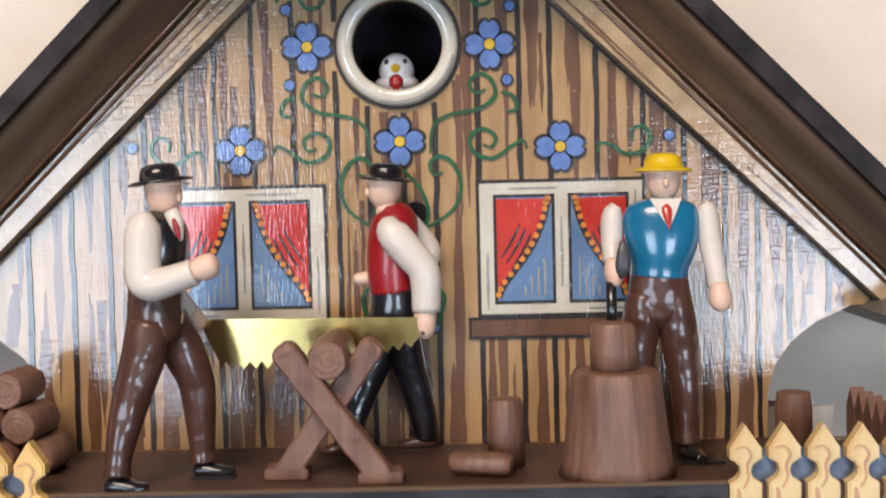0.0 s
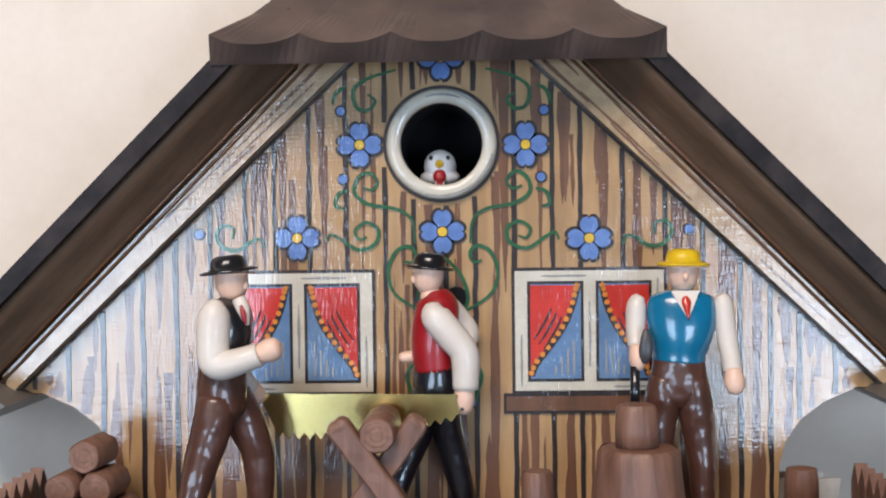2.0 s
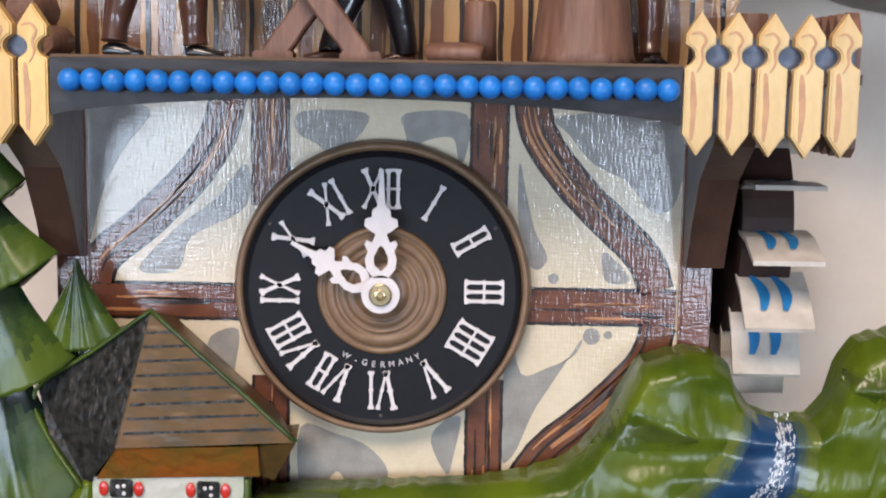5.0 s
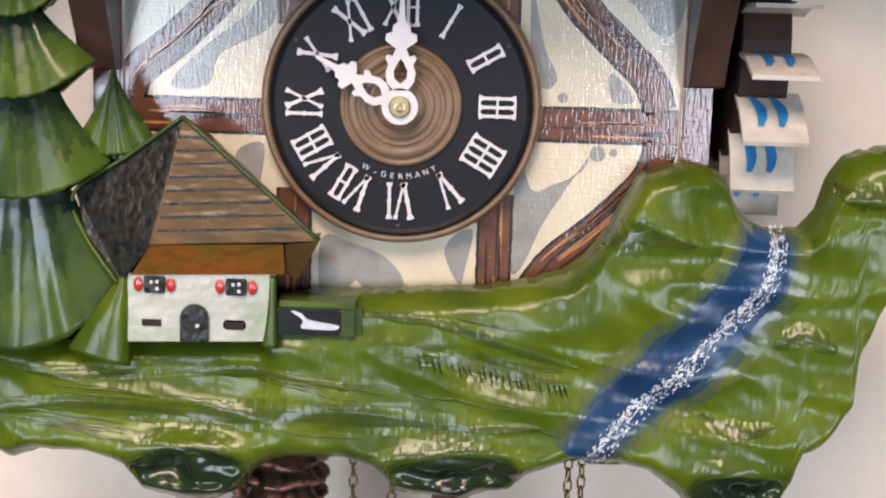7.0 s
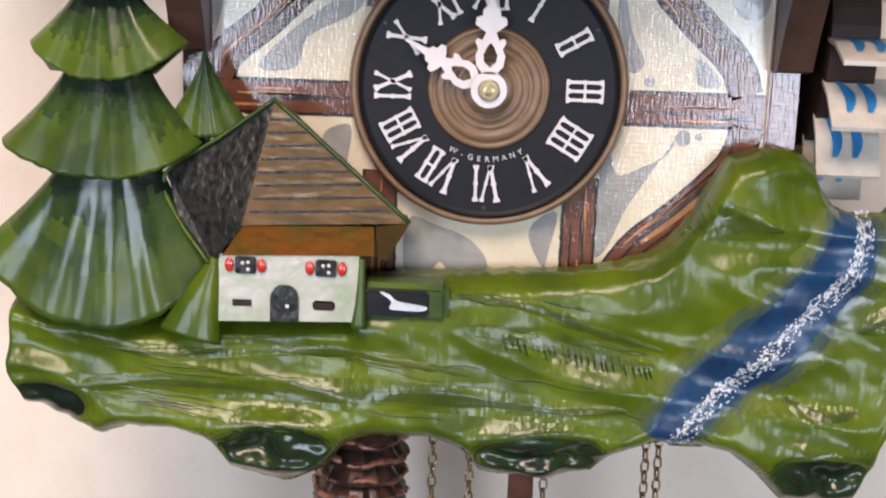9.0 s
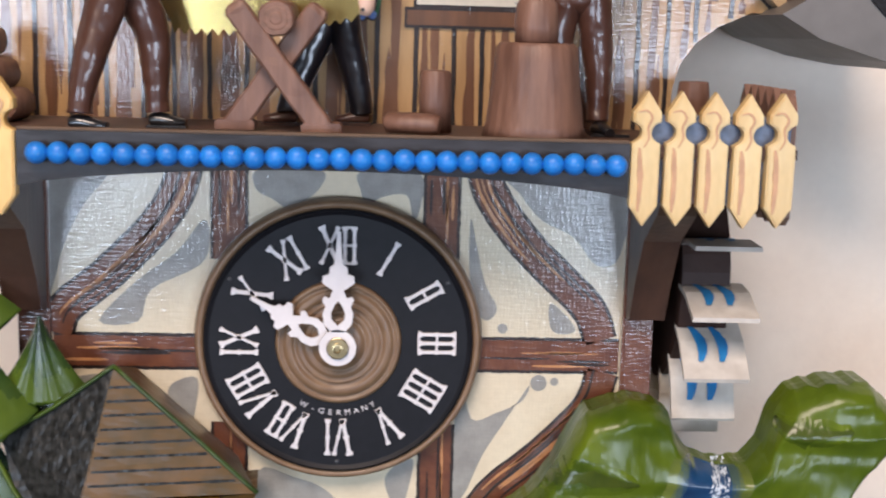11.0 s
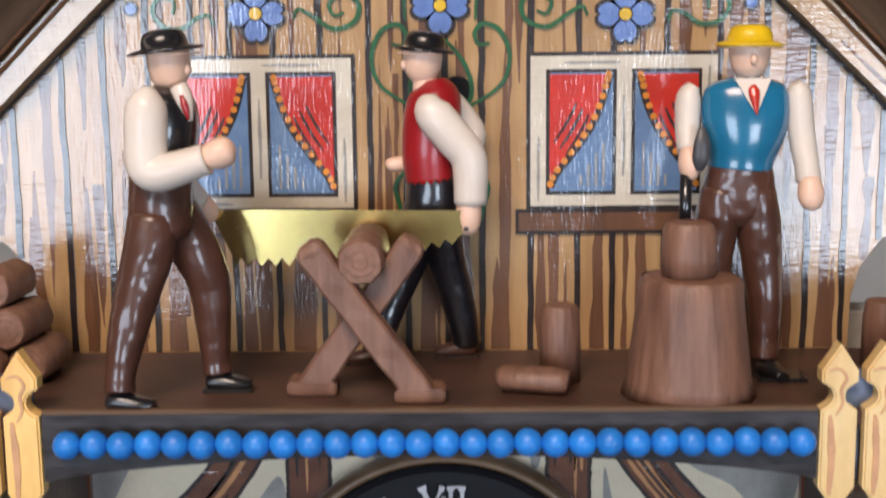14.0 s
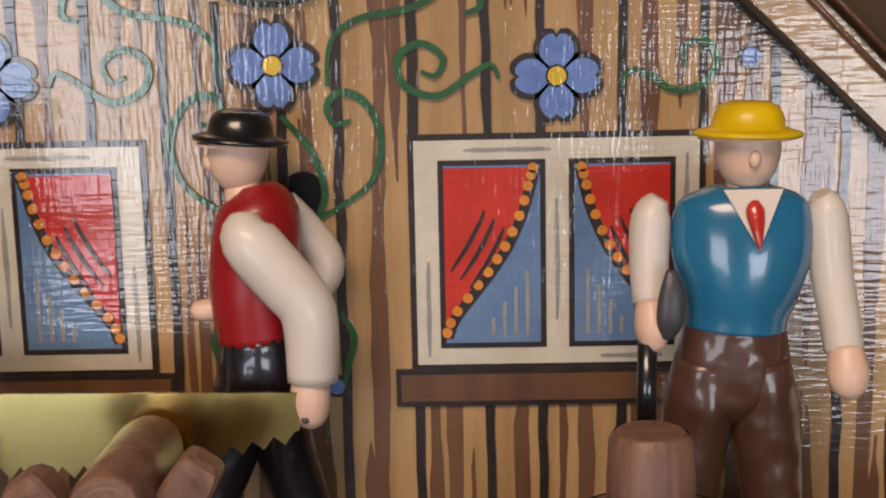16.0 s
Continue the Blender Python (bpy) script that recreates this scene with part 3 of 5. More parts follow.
for cx, cz in ((0, 152), (45, 149.5), (-45, 150.5), (25.8, 178.5), (-25.3, 179), (0, 205.5)):
    flower(cx, cz, 7.0)
for cx, cz in ((31.6, 189), (30.5, 168.5), (-31, 189.5), (-30.5, 168.5), (75.5, 152), (-75.5, 152), (8.4, 99.2), (5.2, 98.9)):
    b = B(); plate(b, disc(cx, cz, 1.9, 14), 9.4, 10.1); part("berry_outline", b, M_line, gable)
    b = B(); plate(b, disc(cx, cz, 1.35, 14), 9.25, 10.1); part("berry", b, M_fblue, gable, "small blue painted berry")
VINES = (
    ((6, 127), (14.6, 132.6), (16.9, 139.7), (14.6, 145.8), (10.6, 147.6), (8.4, 145.4), (9.4, 142.6), (12, 143)),
    ((1, 144), (5.8, 138), (7.6, 131), (5, 125.7)),
    ((8.5, 148.5), (9.4, 155.5), (13.8, 159), (22.6, 160.7), (27, 164.2), (26.1, 168.6), (22.6, 170.4), (19.9, 167.7), (21.7, 165.1), (24.4, 166)),
    ((28.8, 165.1), (32, 164), (33, 160.5), (30.5, 159.5)),
    ((35.8, 149.3), (34.6, 151.5), (31.4, 150), (26.1, 146.7), (20.8, 148.5), (19.9, 152.8), (23.5, 155), (27, 152.8), (25.8, 149.9), (23.5, 150.6)),
    ((55.3, 147.6), (56.5, 150.2), (59.5, 149.5), (63.2, 147.1), (67.6, 147.6), (70.2, 151.1), (68.5, 154.6), (65, 153.7), (65.3, 150.6)),
    ((13.8, 202), (22.6, 199.4), (27, 195.9), (26.1, 190.6), (22.6, 189.7), (20.3, 192.4), (22.6, 194.5)),
    ((29.5, 197), (32.5, 195), (33.5, 191.5)),
    ((9, 112), (11.5, 108), (10.5, 103), (9.6, 99)),
)
for s in (-1, 1):
    for k, v in enumerate(VINES):
        sp = smooth_pts([(s * p[0], p[1]) for p in v], 6); n = len(sp)
        ws = [1.05 * (0.55 + 0.6 * math.sin(math.pi * (i + 1) / (n + 1))) for i in range(n)]
        b = B(); ribbon(b, sp, ws, 9.3 - 0.006 * k, 10.1); part("vine", b, M_vine, gable, "dark green painted vine scroll")


def painted_window(s):
    fr = lambda a, c, z0, z1: rect(*sorted((s * a, s * c)), z0, z1)
    b = B(); plate(b, fr(21.0, 68.7, 101.8, 140.6), 9.5, 10.1); part("window_outline", b, M_line, gable)
    b = B(); plate(b, fr(22.0, 67.7, 102.7, 139.6), 9.3, 10.1); part("window_frame", b, M_white, gable, "white painted window frame")
    for c0, c1 in ((25.8, 43.1), (46.8, 63.9)):
        b = B(); plate(b, fr(c0, c1, 105.5, 136.4), 9.1, 10.1); part("pane_outline", b, M_line, gable)
        b = B(); plate(b, fr(c0 + .9, c1 - .9, 106.4, 135.5), 8.95, 10.1); part("painted_pane", b, M_wblue, gable, "blue painted window pane")
        inn = c0 < 44
        fx = (lambda u: c0 + .9 + u * (c1 - c0 - 1.8)) if inn else (lambda u: c1 - .9 - u * (c1 - c0 - 1.8))
        arc = [(fx(u), 106.8 + 28.3 * w) for u, w in ((0.02, 0.02), (0.10, 0.13), (0.31, 0.28), (0.52, 0.43), (0.69, 0.58), (0.83, 0.76), (0.91, 0.92), (0.95, 1.0))]
        cur = smooth_pts(arc, 4)
        out = [(s * p.x, p.y) for p in cur] + [(s * fx(0.0), 135.2), (s * fx(0.0), 106.8)]
        b = B(); plate(b, out, 8.8, 10.1); part("painted_curtain", b, M_red, gable, "red painted curtain")
        b = B(); ribbon(b, [(s * p.x, p.y) for p in cur], 1.7, 8.7, 10.1); part("curtain_edge", b, M_line, gable)
        for p in cur[1::2]:
            b = B(); plate(b, disc(s * p.x - s * (0.3 if inn else -0.3), p.y + 0.3, 0.85, 10), 8.6, 10.1); part("curtain_bead", b, M_orange, gable, "orange painted bead trim")
        for k in range(3):
            q = [(s * fx(u - 0.10 - 0.10 * k), 106.8 + 28.3 * (w + .05 * k)) for u, w in ((0.36, 0.31), (0.52, 0.44), (0.66, 0.58), (0.72, 0.66))]
            b = B(); ribbon(b, smooth_pts(q, 4), 0.7, 8.6, 10.1, taper=True); part("curtain_fold", b, M_line, gable)
        for k in range(4):
            xx = fx(0.50 + 0.12 * k); b = B(); ribbon(b, line_pts((s * xx, 107.6), (s * xx, 110.5 + 2.6 * k), 4), 0.55, 8.85, 10.1, wob=.08); part("pane_glint", b, M_greyp, gable)
    for (a, c) in (((24, 104), (24, 120)), ((65.7, 124), (65.7, 137)), ((44.9, 110), (44.9, 130)), ((30, 138), (44, 138)), ((52, 103.8), (62, 103.8))):
        b = B(); ribbon(b, line_pts((s * a[0], a[1]), (s * c[0], c[1])), 0.8, 9.2, 10.1, taper=True, wob=.1); part("frame_shade", b, M_greyp, gable)
    b = B(); plate(b, fr(18.3, 70.8, 95.6, 101.9), 9.2, 10.1); part("sill_outline", b, M_line, gable)
    b = B(); plate(b, fr(19.1, 70.0, 96.5, 101.0), 9.0, 10.1); part("painted_sill", b, M_stroke, gable, "brown painted window sill")


painted_window(1); painted_window(-1)
# slanting painted trim boards
for s in (-1, 1):
    n = Vector((SL, 1)).normalized()
    def on(x, off):
        return (s * (x + n.x * off), GH - SL * x + n.y * off)
    b = B(); plate(b, [on(-2 if s > 0 else -2, 0), on(133, 0), on(131, 11), on(0, 11)], 3, 9.9); part("trim_board", b, M_trim, gable, "tan painted slanting trim board")
    for k in range(9):
        x0 = rn.uniform(5, 100); off = rn.uniform(1.2, 8.4); ln = rn.uniform(10, 34)
        b = B(); ribbon(b, line_pts(on(x0, off), on(min(x0 + ln, 130), off + rn.uniform(-.6, .6))), rn.uniform(0.5, 1.3), 2.8, 3.2, taper=True, wob=.15); part("trim_streak", b, M_stroke, gable)
    b = B(); ribbon(b, line_pts(on(0, -0.3), on(132, -0.3), 20), 1.1, 9.4, 10.1, wob=.12); part("trim_line", b, M_line, gable)

for k in range(6):
    a0 = rn.uniform(0, 6.28); r_ = rn.uniform(14.2, 16.4)
    b = B(); ribbon(b, [(r_ * math.cos(a0 + .09 * i), 179 + r_ * math.sin(a0 + .09 * i)) for i in range(9)], 0.8, 6.75 - .01 * k, 8, taper=True); part("ring_stroke", b, M_greyp, gable, "grey brush stroke")

# ---- bird ----
b = B(); ball(b, (-1, 23, 170.5), (5.2, 6, 5.4), 0); ball(b, (-1, 26, 163.5), (6.6, 7, 4.5), 1); ball(b, (-1, 22.6, 167), (6.4, 5, 3.0), 0); ball(b, (-1, 17.6, 167.2), (2.1, 1.8, 2.2), 2)
lathe(b, [(1.7, 0), (1.2, -1.8), (0.05, -3.2)], (-1, 18.4, 171.0), "y", 12, 4)
ball(b, (-3.6, 18.6, 173), (0.7, 0.5, 0.8), 3); ball(b, (1.6, 18.6, 173), (0.7, 0.5, 0.8), 3); box(b, -2.4, 0.4, 16.8, 19, 162.6, 167, 0.4, 2)
bmesh.ops.translate(b, verts=b.verts[:], vec=(0, 0, 2.2))
tagged(finish("cuckoo_bird", b, [M_bird, M_bblue, M_vestr, M_hat, M_yell]), "small white and blue wooden bird inside the opening", "bird figure")

# ---- roof ----
roof = thing("clock_roof", "dark brown half-hipped wooden clock roof with deep eaves", "roof")
S2 = math.sqrt(0.5)
YF = -16
for s in (-1, 1):
    def slab(name, o0, o1, y0, y1, x0, x1, m, label=""):
        b = B(); pr = [(x0, o1 - x0), (x1, o1 - x1), (x1 - (o1 - o0) / 2, o1 - x1 - (o1 - o0) / 2), (x0, o0 - x0)]
        plate(b, [(s * x, z) for x, z in pr], y0, y1)
        part(name, b, m, roof, label)
    slab("roof_slab", 261, 268.5, YF, 82, 60, 164, M_roof, "dark glossy sloping roof board")
    b = B(); cove = [(260.9, -13), (258.5, -12.4), (255.5, -9.5), (253.5, -6), (251, -3), (248.6, -1), (246.6, 0.6), (245.2, 2.7), (260.9, 2.7)]
    r0 = [b.verts.new((s * 43, y, o - 43)) for o, y in cove]; r1 = [b.verts.new((s * 152, y, o - 152)) for o, y in cove]
    for i in range(len(cove)):
        k = (i + 1) % len(cove); b.faces.new((r0[i], r0[k], r1[k], r1[i])).smooth = True
    b.faces.new(r0); b.faces.new(r1[::-1])
    part("soffit_cove", b, M_soffit, roof, "smooth brown cove below the eaves")
    for o, y in ((246.4, 0.2), (243.2, 2.4)):
        b = B(); limb(b, [(s * .6, y, o - .6, .5, .5), (s * 148, y, o - 148, .5, .5)], 6); part("soffit_bead", b, M_stroke, roof)
    b = B(); plate(b, [(s * x, z) for x, z in ((128, 102.4), (140, 95.5), (160, 89.5), (178, 86.5), (181, 104), (166, 103.6), (151.5, 111.6), (138, 108.5))], YF + 1, 80); part("eave_end", b, M_eave, roof, "flared eave end, coloured grey as lit")
b = B()
# scalloped half-hip at the top
nx = 60; lo = []; rows = []
for i in range(nx + 1):
    u = -1 + 2 * i / nx; sc = 3.2 * (1 - abs(math.cos(u * math.pi * 2.5))) ** 1.4
    row = []
    for (hw, y, z, k) in ((65.6, -16, 201, 0), (65.0, -21.5, 206, 1), (54, -13, 216, .8), (42, -4, 227, .4), (26, 8, 243, 0), (26, 20, 243, 0), (60, -2, 205, 0), (63, -8, 202, 0)):
        row.append(b.verts.new((u * hw, y + sc * 0.45 * k - .8, z + (sc if k == 1 else 0))))
    rows.append(row)
for r, q in zip(rows, rows[1:]):
    for k in range(8):
        b.faces.new((r[k], r[(k + 1) % 8], q[(k + 1) % 8], q[k]))
b.faces.new(rows[0]); b.faces.new(rows[-1][::-1])
part("hip_front", b, M_hip, roof, "brown hip front with a scalloped lower edge")

# ---- balcony ----
bal = thing("balcony", "brown wooden balcony floor with blue bead front", "balcony")
b = B(); box(b, -126, 126, -44.2, 9.4, 62, 66, 0.6); part("balcony_floor", b, M_floor, bal, "dark brown painted floor")
b = B(); ap = [(-84.2, 66.2), (79.2, 66.2), (79.2, 51.5)] + [(79.2 - 163.4 * i / 24, 51.5 + 5.6 * math.sin(math.pi * i / 24) ** 0.7) for i in range(1, 24)] + [(-84.2, 51.5)]
plate(b, ap, -46.5, -44.4); part("apron_board", b, M_apron, bal, "dark stained board with a curved lower edge")
b = B(); box(b, -84.2, 79.2, -46.8, -44.3, 66.25, 67.2, 0.3); part("edge_strip", b, M_soffit, bal, "thin brown edge strip")
bead = None
for i in range(28):
    x = -78.2 + 5.68 * i
    if bead is None:
        b = B(); ball(b, (0, 0, 0), (3.05, 2.9, 2.98), u=20, v=12); bead = part("bead", b, M_bead, bal, "glossy blue plastic bead"); o = bead
    else:
        o = bead.copy(); scene.collection.objects.link(o)
    o.location = (x * MM, -49.4 * MM, (60.6 + 0.12 * math.sin(i * 2.3)) * MM); o.rotation_euler = (0, i * 1.7, 0)

# ---- picket fences ----
def picket_mesh(seed):
    b = B(); w = 3.8; nr = 2.6; out = [(-w, 49), (0, 43.5), (w, 49)]
    out += [(w, 66)] + [(w - nr * math.sin(math.pi * i / 8), 69 - nr * math.cos(math.pi * i / 8)) for i in range(1, 8)] + [(w, 72), (w, 74.5), (0, 80.2), (-w, 74.5), (-w, 72)]
    out += [(-w + nr * math.sin(math.pi * i / 8), 69 + nr * math.cos(math.pi * i / 8)) for i in range(1, 8)] + [(-w, 66)]
    plate(b, out, -2, 2)
    bmesh.ops.bevel(b, geom=[e for e in b.edges if abs(e.verts[0].co.y + 2) < .01 and abs(e.verts[1].co.y + 2) < .01 and len(e.link_faces) == 2 and abs(e.link_faces[0].normal.dot(e.link_faces[1].normal)) < .5], offset=0.45, segments=2, affect='EDGES')
    return b


for s in (-1, 1):
    fence = thing("picket_fence", "yellow painted wooden picket fence on the balcony edge", "fence", "balcony fences")
    b = B(); box(b, *sorted((s * (84.6 if s > 0 else 87.6), s * 124)), -42.7, -40.6, 50, 74); part("backing_board", b, M_pblue, fence, "grey-blue painted backing board")
    first = None
    for k in range(5):
        if first is None:
            first = part("picket", picket_mesh(1), M_picket if s < 0 else M_pcream, fence, "yellow pointed picket"); o = first
        else:
            o = first.copy(); scene.collection.objects.link(o)
        o.location = (s * ((83.5 + 9.3 * k) if s > 0 else (88.6 + 9.0 * k)) * MM, -44.8 * MM, rn.uniform(-.5, .5) * MM)
        b = B(); ribbon(b, smooth_pts([(-1.6, 47.5), (-1.3, 54), (-1.5, 60), (-1.9, 65)], 4), 1.5, -0.15, 0.1, taper=True, wob=.12)
        st = part("picket_streak", b, M_pstreak, o, "pinkish brown paint streak"); st.location = (0, -2.1 * MM, 0)
        b = B(); ribbon(b, smooth_pts([(-2.6, 74.5), (-0.3, 75), (1.2, 73), (0.2, 70.5), (0.5, 67.5), (-.8, 65)], 4), 0.7, -0.15, 0.1, taper=True); st = part("picket_line", b, M_pstreak, o); st.location = (0, -2.1 * MM, 0)
    # side return, seen on edge
    for k in range(6):
        y0 = -40.4 + 7.4 * k; b = B()
        pr = [(y0, 46), (y0 + 3.4, 43.5), (y0 + 6.8, 46), (y0 + 6.8, 76), (y0 + 3.4, 81.5), (y0, 76)]
        v0 = [b.verts.new((s * 122.4, y, z)) for y, z in pr]; v1 = [b.verts.new((s * 126.2, y, z)) for y, z in pr]
        b.faces.new(v0); b.faces.new(v1[::-1])
        for i in range(6):
            b.faces.new((v0[i], v0[(i + 1) % 6], v1[(i + 1) % 6], v1[i]))
        part("side_picket", b, M_wood, fence, "brown unpainted side picket")

# ---- woodcutter figurines: one plain mesh each ----
FIG = [M_hat, M_skin, M_shirt, M_trous, M_blackt, M_vestr, M_vestb, M_hyel, M_grey, M_red]


def hat(b, x, y, z, mi, tilt=0, rb=8.2, brim=M_hat, under=None):
    i0 = len(b.verts)
    lathe(b, [(0.01, -0.2), (rb, -0.4), (rb + .2, 0.1), (rb - 1, 0.5), (5.1, 0.8), (4.8, 2.6), (4.1, 3.8), (2.8, 4.4), (1.2, 4.2), (0.01, 4.1)], (x, y, z), "z", 28, mi)
    b.verts.ensure_lookup_table()
    vs = b.verts[i0:]
    bmesh.ops.rotate(b, verts=vs, cent=(x, y, z), matrix=Matrix.Rotation(radians(tilt), 3, 'Y'))
    for v in vs:
        for f in v.link_faces:
            f.smooth = True
    if under is not None:
        lathe(b, [(0.01, -0.55), (rb - .6, -0.75), (rb - .8, -0.35), (0.01, -.3)], (x, y, z), "z", 28, under)


def shoe(b, x, y, z, dx, dy, mi=0):
    limb(b, smooth_limb([(x - dx * 2.5, y - dy * 2.5, z + 1.9, 1.6, 2.2), (x, y, z + 2.2, 2.2, 2.5), (x + dx * 4.5, y + dy * 4.5, z + 1.6, 1.7, 2.6), (x + dx * 7.5, y + dy * 7.5, z + 1.3, 1.2, 1.6)]), 12, mi)
    box(b, x - 3.4 - (0 if dx >= 0 else 4.5), x + 3.4 + (4.5 if dx > 0 else 0), y - 2.6 - (4 if dy < 0 else 0), y + 2.6, z - 0.2, z + 0.8, 0.3, mi)


FZ = 66.1


def head(b, x, y, z, fx, fy):
    """A rounded head with chin and nose that faces (fx, fy); z is the hat line."""
    limb(b, smooth_limb([(x, y, z + 1.5, 4.3, 4.3), (x, y, z - 1, 4.6, 4.6), (x + fx * .2, y + fy * .2, z - 4, 4.5, 4.4), (x + fx * .7, y + fy * .7, z - 6.6, 3.5, 3.4), (x + fx * 1.1, y + fy * 1.1, z - 8, 2.0, 2.0), (x + fx * 1.2, y + fy * 1.2, z - 8.4, .8, .8)]), 18, 1)
    ball(b, (x + fx * 4.5, y + fy * 4.5, z - 3.9), (.9, .9, 1.3), 1, 10, 8)
    limb(b, [(x - fx * .6, y - fy * .6, z - 12, 3.2, 3.0), (x - fx * .4, y - fy * .4, z - 6, 2.7, 2.7)], 14, 1)


# sawyer in a black vest
b = B()
hat(b, -57.6, -33, 142, 0, -7, 7.9, under=1); head(b, -57, -33, 142, .95, -.3)
limb(b, smooth_limb([(-57, -33, 134.5, 2.6, 3.2), (-57.4, -33, 132, 5.6, 6.8), (-57.6, -33, 126, 6.6, 7.8), (-58.6, -33, 120, 6.5, 7.6), (-59.8, -33, 114, 6.6, 7.0)]), 20, 0)
limb(b, smooth_limb([(-54.2, -37.2, 134.6, 2.0, 1.6), (-52.8, -38, 131.6, 1.9, 1.6), (-51.6, -38.4, 127.5, .5, .6)]), 10, 2)
limb(b, smooth_limb([(-53.2, -39.2, 132.8, .5, .4), (-52.4, -39.8, 130.4, .8, .5), (-51.8, -39.6, 127.8, .3, .3)]), 8, 5)
limb(b, smooth_limb([(-59.6, -40.4, 134, 1.8, 2.2), (-60, -41.6, 130.6, 4.3, 3.8), (-60.4, -42, 123.5, 4.5, 4.0), (-60, -42.6, 118.4, 4.4, 4.0), (-57.6, -43.2, 117.2, 4.1, 3.9), (-53, -43.8, 118.2, 3.6, 3.7), (-47.4, -44, 120, 3.3, 3.4)]), 18, 2)
limb(b, smooth_limb([(-47.8, -44, 120.2, 2.4, 2.5), (-45, -44, 121, 3.2, 3.0), (-42.6, -44, 121.9, 2.7, 2.5), (-41.6, -44, 122.2, 1.0, 1.0)]), 14, 1)
limb(b, smooth_limb([(-60, -25.5, 131, 3.8, 3.4), (-62, -25, 122, 3.8, 3.4), (-58, -22, 113, 3.3, 3.0), (-55, -18, 108, 2.8, 2.8)]), 14, 2)
limb(b, smooth_limb([(-55, -18, 108.4, 2.4, 2.4), (-53.6, -15, 105, 2.7, 2.5), (-53, -14, 103, 1.2, 1.2)]), 12, 1)
limb(b, smooth_limb([(-59.8, -33, 115.4, 6.6, 7.0), (-60, -33, 109, 7.0, 7.4), (-60.2, -33, 103, 6.8, 6.6), (-60, -33, 100.4, 3.6, 4.2)]), 18, 3)
limb(b, smooth_limb([(-61, -35.6, 107, 5.6, 5.4), (-62.2, -37.6, 99, 5.5, 5.0), (-64.4, -39.6, 91, 4.9, 4.5), (-66.8, -41.6, 81, 4.0, 4.0), (-68, -42.6, 74, 3.2, 3.6), (-68.2, -43, 70.6, 3.4, 3.8)]), 18, 3)
limb(b, smooth_limb([(-58, -30.2, 107, 5.6, 5.4), (-54.2, -29, 99, 5.5, 5.0), (-51.4, -28, 91.4, 4.8, 4.6), (-50.8, -27.4, 81, 3.9, 4.0), (-50.6, -27, 73.5, 3.2, 3.5), (-50.4, -27, 70.4, 3.4, 3.7)]), 18, 3)
shoe(b, -68.4, -43, FZ, 1, 0); shoe(b, -50.2, -27, FZ, 1, 0)
tagged(finish("woodcutter_figurine", b, FIG), "painted figurine in black vest and brown trousers sawing", "figurine", "woodcutter figurines")
# sawyer in a red vest
b = B(); Y2 = -2
hat(b, -3.6, Y2, 141.4, 0, 6, 7.2, under=1); head(b, -4, Y2, 142, -.97, -.2)
limb(b, smooth_limb([(-1.6, Y2, 134.5, 2.8, 3.2), (-1.2, Y2, 131, 6.0, 6.4), (-2, Y2, 124.5, 6.9, 7.0), (-2.6, Y2, 117, 6.7, 6.9), (-2.2, Y2, 110.4, 6.2, 6.4)]), 20, 5)
limb(b, smooth_limb([(-2.4, -8.4, 130.6, 2.2, 2.2), (-1.8, -9.6, 127.4, 4.3, 3.9), (3, -10, 121.4, 4.5, 4.0), (6.2, -10, 117.4, 4.3, 4.0), (7.0, -10, 113, 4.1, 3.8), (6.9, -10, 105.8, 3.8, 3.4)]), 18, 2)
limb(b, smooth_limb([(6.7, -10, 106.4, 2.8, 2.7), (6.4, -10, 102.8, 3.1, 2.9), (6.2, -10, 100, 2.6, 2.4), (6, -10, 98.6, 1.1, 1.0)]), 14, 1)
ball(b, (5.9, -12.3, 100.4), (.7, .5, .6), 8, 8, 6)
limb(b, smooth_limb([(1.4, 4, 131, 2.4, 2.6), (4.6, 4.4, 126.4, 3.1, 3.0), (8.0, 4.4, 121, 3.0, 2.9), (5, 4, 116.5, 2.8, 2.6), (-4, 3, 114.4, 2.4, 2.4)]), 14, 2)
limb(b, smooth_limb([(-5, 3, 114.4, 1.9, 2.0), (-10, 2, 114.2, 1.9, 2.0), (-12.6, 2, 114.1, 1.5, 1.6), (-13.4, 2, 114, .6, .6)]), 12, 1)
limb(b, smooth_limb([(-2.2, Y2, 111.4, 6.2, 6.4), (-2, Y2, 106, 6.7, 6.6), (-2, Y2, 101, 6.4, 6.0), (-2, Y2, 99.4, 3.4, 3.4)]), 18, 4)
limb(b, smooth_limb([(-.8, -3, 104, 5.2, 4.9), (.8, -1.4, 93, 4.8, 4.3), (3.2, .6, 83, 4.3, 4.0), (5.4, 2, 73, 3.6, 3.5), (5.8, 2.4, 69.6, 3.6, 3.5)]), 16, 4)
limb(b, smooth_limb([(-4, -2, 104, 5.2, 4.9), (-8, -1.6, 92, 4.8, 4.3), (-12, -2.4, 82, 4.2, 4.0), (-15.6, -3.6, 72, 3.5, 3.4), (-16, -4, 69.6, 3.5, 3.4)]), 16, 4)
shoe(b, 5.6, 2.4, FZ, -1, 0, 3); shoe(b, -15.8, -4, FZ, -1, 0, 3)
tagged(finish("woodcutter_figurine", b, FIG), "painted figurine in red vest and black trousers sawing", "figurine", "woodcutter figurines")
